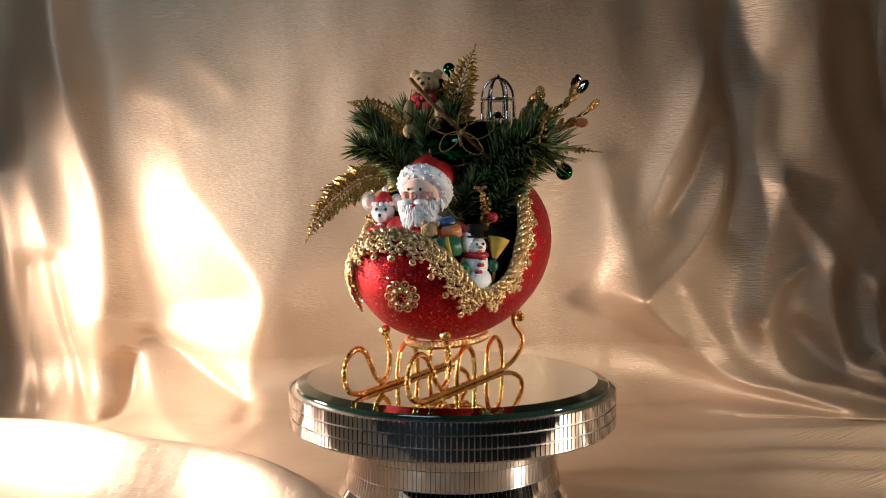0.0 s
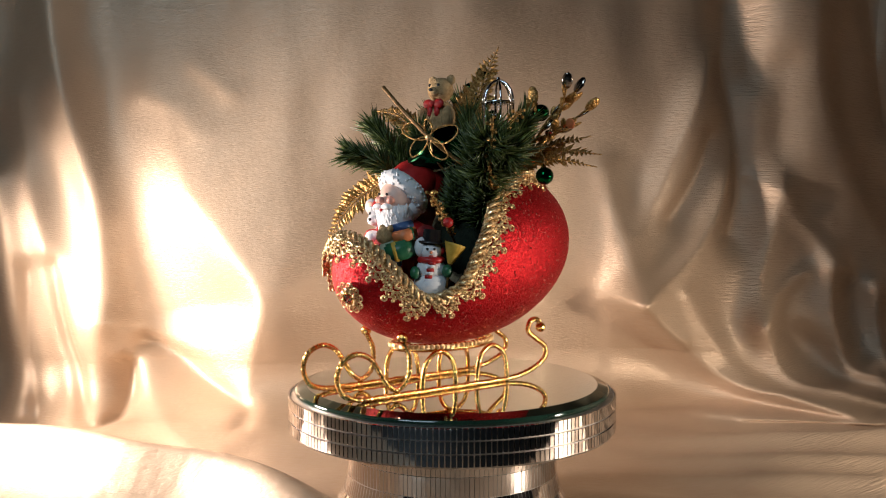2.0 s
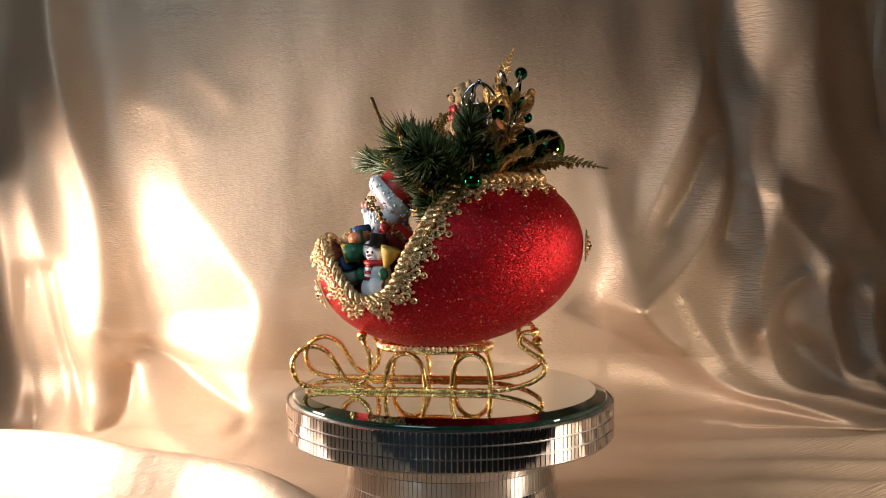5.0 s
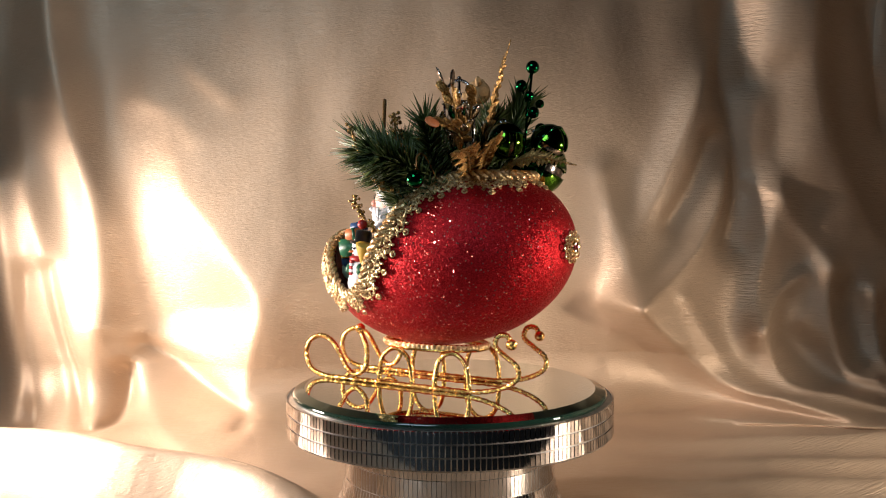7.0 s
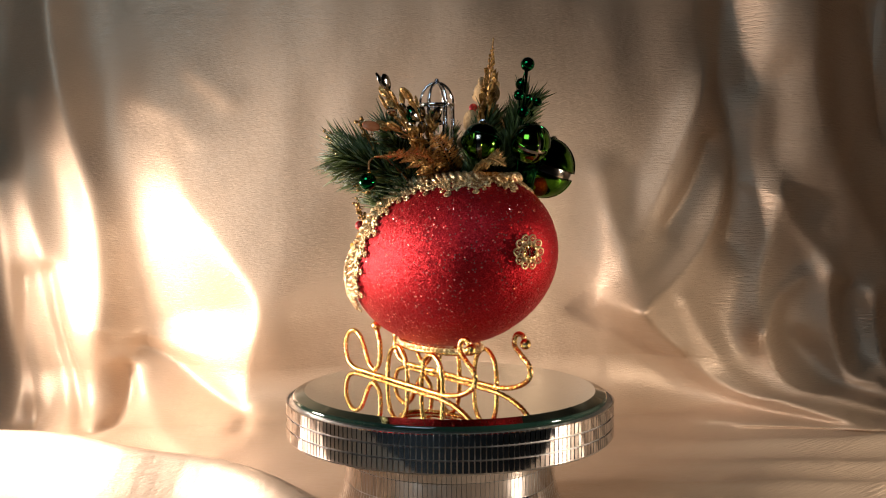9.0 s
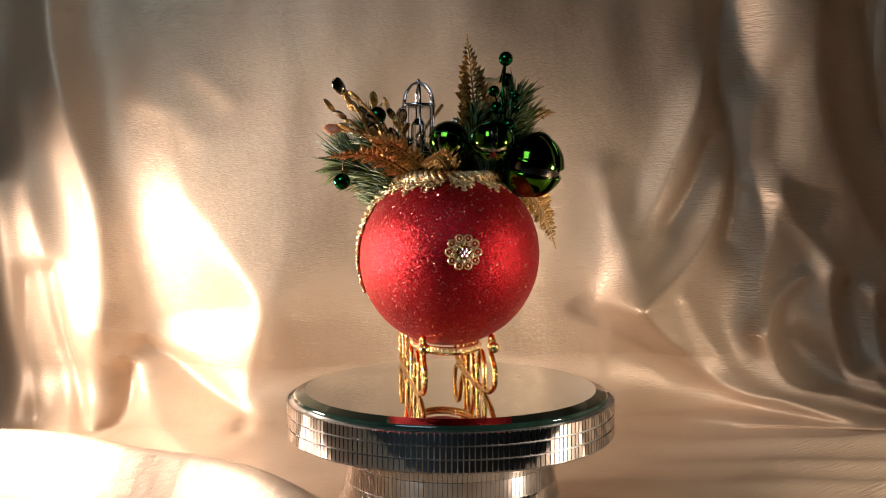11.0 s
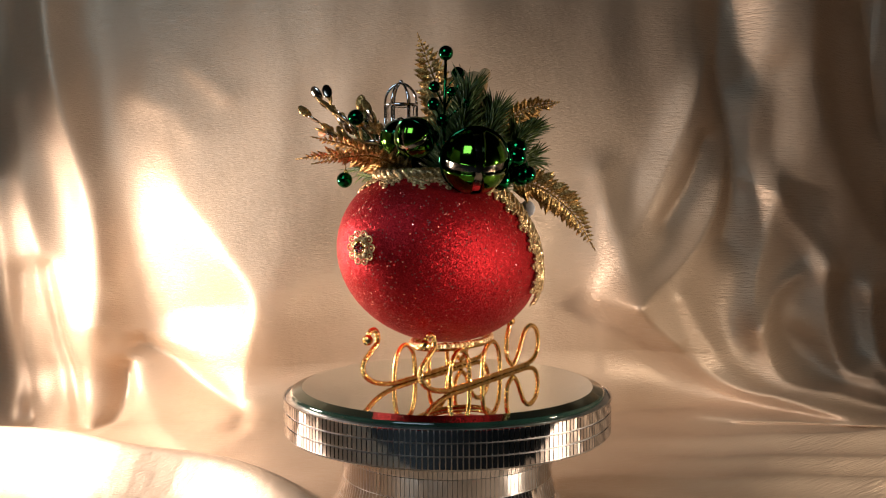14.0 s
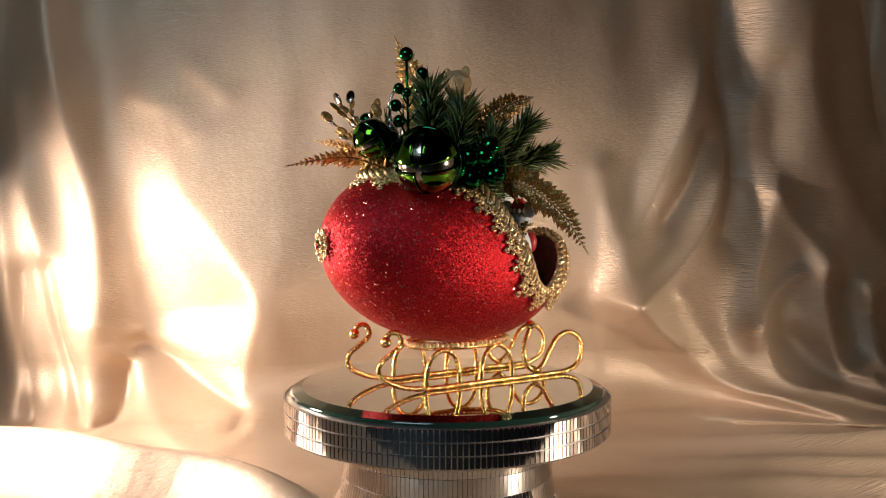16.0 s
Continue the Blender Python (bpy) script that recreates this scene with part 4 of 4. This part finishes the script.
    for y in (5.8, 10.2):
        s.ball(at(14.0, y, 55.0), 0.0012, TAN, 8)
    s.ball(at(16.8, 8.0, 51.8), 0.0012, TAN, 8)
    s.ball(at(14.5, 8.5, 40), 0.001, PALE_GREEN, 14, (4.5, 4.8, 4), t)
    r2 = t @ Euler((0.2, 0.15, 0.4)).to_matrix()
    s.box(at(12.5, 13.6, 48.2), (0.0078, 0.0078, 0.006), GREEN, r2)
    s.box(at(12.5, 13.6, 48.2), (0.0082, 0.0013, 0.0064), YELLOW, r2)
    s.box(at(11, 13.8, 52.9), (0.0062, 0.0062, 0.0038), ORANGE, r2)
    s.box(at(11, 13.8, 52.9), (0.0013, 0.0065, 0.0041), GREEN, r2)
    s.box(at(10.5, 11.6, 55.4), (0.0055, 0.0062, 0.0030), BLUE, r2)
    s.box(at(14.8, 11.0, 44.2), (0.0055, 0.0055, 0.0055), BLUE, r2)
    s.ball(at(7, 17.5, 49), 0.001, WHITE, 12, (2.6, 2.4, 3.4), t)
    single("bearded_figurine", s, mm(18, 3.5, 28), "painted figurine with white beard, red cap and suit, holding small parcels", "figurine", swing=-5.5)


def mouse_figurine():
    s = Shape()
    o, t = mm(20, -15, 0), Matrix.Rotation(radians(25), 3, "Z")

    def at(x, y, z):
        return o + t @ mm(x, y, z)
    s.ball(at(0, 0, 48), 0.001, WHITE, 18, (5, 5, 7), t)
    s.ball(at(2.6, -3.5, 50), 0.001, RED, 12, (2.2, 2.2, 3.6), t)
    s.ball(at(2.6, 3.5, 50), 0.001, RED, 12, (2.2, 2.2, 3.6), t)
    s.ball(at(3.2, 0, 52.6), 0.001, RED, 14, (3.2, 4.2, 1.3), t)
    s.ball(at(1.5, 0, 58), 0.001, GREY, 18, (3.8, 4.0, 3.9), t)
    s.ball(at(4.8, 0, 56.8), 0.001, WHITE, 12, (2.2, 2.4, 1.9), t)
    s.ball(at(6.9, 0, 57.2), 0.0006, BLACK, 8)
    for y in (-1.6, 1.6):
        s.ball(at(4.6, y, 59.2), 0.0006, BLACK, 8)
        s.ball(at(0, y * 3.0, 61.5), 0.001, GREY, 14, (1.0, 2.9, 3.0), t)
        s.ball(at(0.7, y * 3.0, 61.4), 0.001, SKIN, 12, (0.7, 2.0, 2.1), t)
    s.lathe(((0.0034, 0), (0.0030, 0.002), (0.0016, 0.0042), (0.0001, 0.005)), RED, 14, turn=aim((-0.1, 0.1, 1)), place=at(1.0, 0, 60.6))
    for k in range(12):
        a = 2 * math.pi * k / 12
        s.ball(at(1.0 + 3.3 * math.cos(a), 3.3 * math.sin(a), 61.0), 0.0009, WHITE, 6)
    s.ball(at(0.6, 0.6, 66), 0.0011, WHITE, 8)
    single("mouse_figurine", s, mm(20, -15, 40), "small grey and white mouse figurine in a red cap", "figurine", swing=-5.5)


def snowman_figurine():
    s = Shape()
    o, t = mm(21, 22, 0), Matrix.Rotation(radians(60), 3, "Z")

    def at(x, y, z):
        return o + t @ mm(x, y, z)
    s.ball(at(0, 0, 36.5), 0.001, WHITE, 20, (5.6, 5.8, 5.2), t)
    s.ball(at(0.2, 0, 42), 0.001, WHITE, 20, (4.4, 4.8, 4.2), t)
    s.ball(at(0.6, 0, 47.8), 0.001, WHITE, 20, (3.5, 3.6, 3.3), t)
    s.tube([at(0.6 + 3.3 * math.cos(x), 3.4 * math.sin(x), 45) for x in [2 * math.pi * q / 16 for q in range(16)]], 0.0011, RED, 7, True)
    for k in range(7):
        s.box(at(4.4 - 0.05 * k, 0.4 - 0.3 * k, 44.2 - 1.1 * k), (0.0012, 0.0024, 0.00105), RED if k % 2 == 0 else WHITE, t)
    for y in (-1.1, 1.1):
        s.ball(at(3.9, y, 48.6), 0.00048, BLACK, 7)
    s.ball(at(4.3, 0, 47.6), 0.001, ORANGE, 8, (1.2, 0.5, 0.5), t)
    s.ball(at(3.9, 0, 46.4), 0.001, RED, 7, (0.4, 0.9, 0.25), t)
    for y in (-3.6, 3.6):
        s.ball(at(0.6, y, 48), 0.001, RED, 10, (1.4, 0.9, 1.4), t)
    s.lathe(((0.0045, 0), (0.0045, 0.0006), (0.0029, 0.0008), (0.0027, 0.0045), (0.0001, 0.0046)), BLACK, 20, turn=aim((-0.1, 0, 1)), place=at(0.2, 0, 50.2))
    s.ball(at(3.0, 5.2, 41.5), 0.001, GREEN, 10, (1.8, 1.8, 2.2), t)
    s.ball(at(3.2, -5.0, 41.0), 0.001, GREEN, 10, (1.8, 1.8, 2.2), t)
    s.tube([at(3.5, 5.0, 36), at(2.6, 6.2, 45)], 0.0005, BROWN, 6)
    s.lathe(((0.0008, 0), (0.0018, 0.0022), (0.0034, 0.0058), (0.0036, 0.0066), (0.0001, 0.0066)), YELLOW, 12, turn=aim(t @ Vector((-0.1, 0.3, 1))), place=at(2.6, 6.0, 43.8))
    single("snowman_figurine", s, mm(21, 22, 31.5), "white snowman figurine with black hat, striped scarf and yellow broom", "figurine", swing=-5.5)


def teddy():
    """A plush bear: body, head, limbs and a ribbon at the neck."""
    spin = Matrix.Rotation(radians(-5.5), 3, "Z")
    o, t = mm(-3.5, -13.5, 0.5), Matrix.Rotation(radians(22), 3, "Z")
    ob = thing("teddy_bear", spin @ mm(-4, -13.5, 80), "tan plush teddy bear with a red neck bow", "toy bear")

    def blob(name, parent, balls, label=""):
        s = Shape()
        for at, size, mat in balls:
            s.ball(spin @ (o + t @ mm(*at)), 0.001, mat, 16, size, spin @ t)
        return part(name, s, parent, label)
    blob("body", ob, [((0, 0, 92), (5.5, 6, 7.5), TAN)])
    head = blob("head", ob, [((0.5, 0, 103.2), (4.6, 5.0, 4.5), TAN), ((4.4, 0, 102.2), (2.0, 2.2, 1.8), TAN)])
    blob("nose", head, [((6.3, 0, 102.8), (0.6, 0.9, 0.6), BLACK)], "black nose")
    for y in (-1, 1):
        blob("eye", head, [((4.3, 1.9 * y, 104.6), (0.6, 0.6, 0.6), BLACK)], "black bead eye")
        blob("ear", head, [((-0.3, 4.1 * y, 106.6), (1.1, 1.9, 1.9), TAN)])
        blob("arm", ob, [((3.2, 5.6 * y, 93), (3.2, 2.1, 4.2), TAN)])
        blob("leg", ob, [((5.5, 4.6 * y, 86), (4.6, 2.6, 2.6), TAN)])
    blob("neck_bow", ob, [((4.6, 2.3 * y, 98.0), (1.1, 2.3, 1.7), RED) for y in (-1, 1)] + [((4.8, 1.6 * y, 95.3), (0.9, 1.2, 2.0), RED) for y in (-1, 1)] + [((5.2, 0, 98.0), (1.1, 1.1, 1.1), RED)], "red ribbon bow")


def berry_cluster():
    ob = thing("berry_cluster", mm(-2, -20, 66), "cluster of glossy dark green berries on wires", "berries")
    rng = random.Random(11)
    for k in range(13):
        a = k * 2.4
        p = mm(-4 + 9.5 * math.cos(a) * (0.3 + 0.7 * rng.random()), -27 + rng.uniform(-4.5, 3.5), 76 + 7 * math.sin(a) * (0.4 + 0.6 * rng.random()))
        r = rng.uniform(3.0, 4.2) / 1000
        part("berry", Shape().ball(p, r, GREEN_BALL, 16), ob)
        part("berry_stalk", Shape().tube([mm(-2, -18, 68), p], 0.0003, NEEDLE, 5), ob)


def beaded_pick():
    ob = thing("beaded_pick", mm(-22, -12, 72), "green glass-bead pick rising above the greenery", "bead pick")
    top = mm(-25, -14.5, 111.5)
    part("main_stalk", Shape().tube([mm(-22, -12, 72), mm(-23.5, -13, 92), top], 0.0005, GREEN_BALL, 6), ob, "green stalk")
    for p, r in (((-25, -14.5, 111.5), 2.4), ((-20, -16, 105.5), 2.2), ((-27, -11, 95.4), 2.1), ((-25.5, -10.5, 101), 1.9), ((-20.5, -19, 96), 1.9), ((-28, -15, 90), 2.1),
                 ((-22, -17.5, 100.5), 1.6), ((-26.5, -17.5, 99), 1.6), ((-29, -12, 85), 2.2)):
        part("bead", Shape().ball(mm(*p), r / 1000, GREEN_BALL, 16), ob)
        part("bead_stalk", Shape().tube([mm(-23.3, -12.8, p[2] - 6 if p[2] < 108 else 104), mm(*p)], 0.0003, GREEN_BALL, 5), ob)


def gold_sprig(points, seed, berry=None):
    line = smooth_path([mm(*p) for p in points], 8)
    ob = thing("gold_sprig", line[0], "gold glittered sprig with tiny red berries", "sprig", "gold sprigs in the sleigh")
    part("main_stalk", Shape().tube(line, 0.0004, FERN_GOLD, 5), ob)
    rng, s = random.Random(seed), Shape()
    for q in line[3:]:
        for _ in range(3):
            w = Vector((rng.uniform(-1, 1), rng.uniform(-1, 1), rng.uniform(-0.2, 1))).normalized()
            s.ball(q + w * rng.uniform(0.0006, 0.0022), rng.uniform(0.0004, 0.0008), FERN_GOLD, 6)
            needle(s, q, w, 0.0022, 0.00025, FERN_GOLD)
    tagged(part("glitter", s, ob), kind="stuff")
    if berry:
        part("berry", Shape().ball(mm(*berry), 0.0017, RED, 12), ob, "red berry")


BLUSH = mottled("rosy_cheek", (0.62, 0.26, 0.2), (0.74, 0.36, 0.28), 0.5)
NEEDLE_TIP = mottled("pine_needle_light", (0.06, 0.09, 0.02), (0.18, 0.22, 0.06), 0.4, 0.0, 300)
PEWTER = mottled("bronze_pewter", (0.2, 0.17, 0.14), (0.5, 0.44, 0.38), 0.14, 1.0, 300)

filling()
bearded_figurine()
mouse_figurine()
snowman_figurine()
teddy()
gift()
lantern()
pine_sprig((0, 10, 62), (11, 34, 82), 420, 15, 1, 5)
pine_sprig((0, 14, 60), (9, 31, 74), 230, 12, 2, 3)
pine_sprig((0, 16, 56), (5, 25, 66), 230, 10, 13, 0)
pine_sprig((4, 4, 56), (8, 14, 70), 160, 9, 14, 0)
pine_sprig((-3, 14, 64), (5, 36, 79), 270, 15, 3, 4)
pine_sprig((8, -8, 64), (30, -18, 80), 300, 10, 4, 4)
pine_sprig((6, -12, 66), (17, -24, 90), 240, 10, 5, 2)
pine_sprig((-12, -10, 70), (-19, -19, 99), 360, 11, 6, 0)
pine_sprig((-8, -2, 68), (-13, -7, 93), 280, 10, 7, 0)
pine_sprig((4, 6, 56), (7, 19, 84), 200, 10, 8, 0)
pine_sprig((-4, 16, 66), (-8, 30, 90), 220, 10, 9, 2)
pine_sprig((6, -4, 66), (10, -6, 88), 200, 9, 10, 0)
pine_sprig((-8, -16, 70), (-9, -23, 93), 300, 11, 11, 0)
pine_sprig((-2, -18, 68), (2, -26, 86), 240, 10, 12, 0)
fern(((-9, -7, 78), (-13.5, -6, 97), (-22.5, -2, 119.5)), 9.6, 24, "tall gold glittered fern frond standing upright", 1, (0.8, 0.5, 0.0))
fern(((7, -18, 72), (13, -30, 69), (20, -39, 60), (26, -45, 47)), 7.6, 26, "gold glittered fern frond drooping over the rim", 2, (0.85, 0.3, 0.2))
fern(((0, -16, 86), (4, -28, 95), (7.3, -39.5, 97.5)), 6.0, 18, "gold glittered fern frond reaching sideways", 3, (0.5, 0.2, 0.8))
fern(((-14, 12, 72), (-22, 28, 80), (-27, 46, 79)), 6.5, 20, "copper-gold glittered fern frond low over the rim", 4, (0.2, 0.6, 0.75))
fern(((-18, 2, 73), (-34, 9, 79), (-54, 17, 76)), 6.0, 22, "copper-gold glittered fern frond pointing backwards", 5, (0.2, 0.6, 0.75))
fern(((-16, 8, 73), (-26, 20, 82), (-36, 32, 86)), 5.5, 18, "copper-gold glittered fern frond low over the rim", 6, (0.2, 0.6, 0.75))
bauble((-9.1, 38.2, 71.9), 2.9, ((-6, 16, 68), (-8, 30, 79), (-9, 37, 79)), GREEN_BALL, "glossy green bauble hanging on a wire stalk")
bauble((-17.5, 26.7, 93.4), 2.9, ((-10, 16, 74), (-14, 22, 86)), GREEN_BALL, "glossy green bauble on an upright wire stalk")
bauble((-14, 21, 80), 2.6, ((-8, 14, 70), (-11, 18, 75)), GREEN_BALL, "glossy green bauble tucked in the greenery")
bauble((12, -2, 82), 2.8, ((6, 0, 72), (9, -1, 77)), GREEN_BALL, "glossy green bauble tucked in the greenery")
jingle_bell((-22.7, -23.8, 77.3), 10.8, (-0.74, -0.58, -0.34), DARK_GREEN, BELL_GREEN, "large green metallic jingle bell with a cross slot")
jingle_bell((-34.0, -8.5, 84.5), 6.6, (-0.75, 0.1, -0.55), DARK_GREEN, BELL_GREEN, "small green metallic jingle bell with a cross slot")
jingle_bell((-24.0, 4.0, 85.0), 6.4, (-0.3, 0.3, -0.9), DARK_GREEN, BELL_GREEN, "small green metallic jingle bell with a cross slot")
twig((-12, 14, 74), ((-27.3, 45, 97), (-20, 41.5, 105), (-24, 42, 104), (-28.4, 35.4, 100.4), (-14, 30, 100), (-24, 38, 90), (-19, 43, 91)))
twig((-8, 12, 74), ((-16, 24, 98), (-20, 20, 94), (-12, 26, 92), (-22, 26, 86)))
berry_cluster()
beaded_pick()
gold_sprig(((12, 18, 50), (20, 23, 58), (25, 23, 66)), 1, (20, 25, 57))
gold_sprig(((14, -12, 48), (16, -20, 52), (18, -22, 56)), 2)
gold_sprig(((2, 26, 66), (10, 34, 72), (14, 40, 88)), 3)
gold_sprig(((-2, 22, 72), (2, 30, 84), (0, 36, 92)), 4)


def motions():
    for ob in MOVERS:
        at, extra = Vector(ob["base"]), ob.pop("swing", 0.0)
        walk(ob, [(t, pose(0, 0, 0, 0, 0, a + extra) @ Matrix.Translation(at)) for t, a in TURN])
        del ob["base"]


motions()
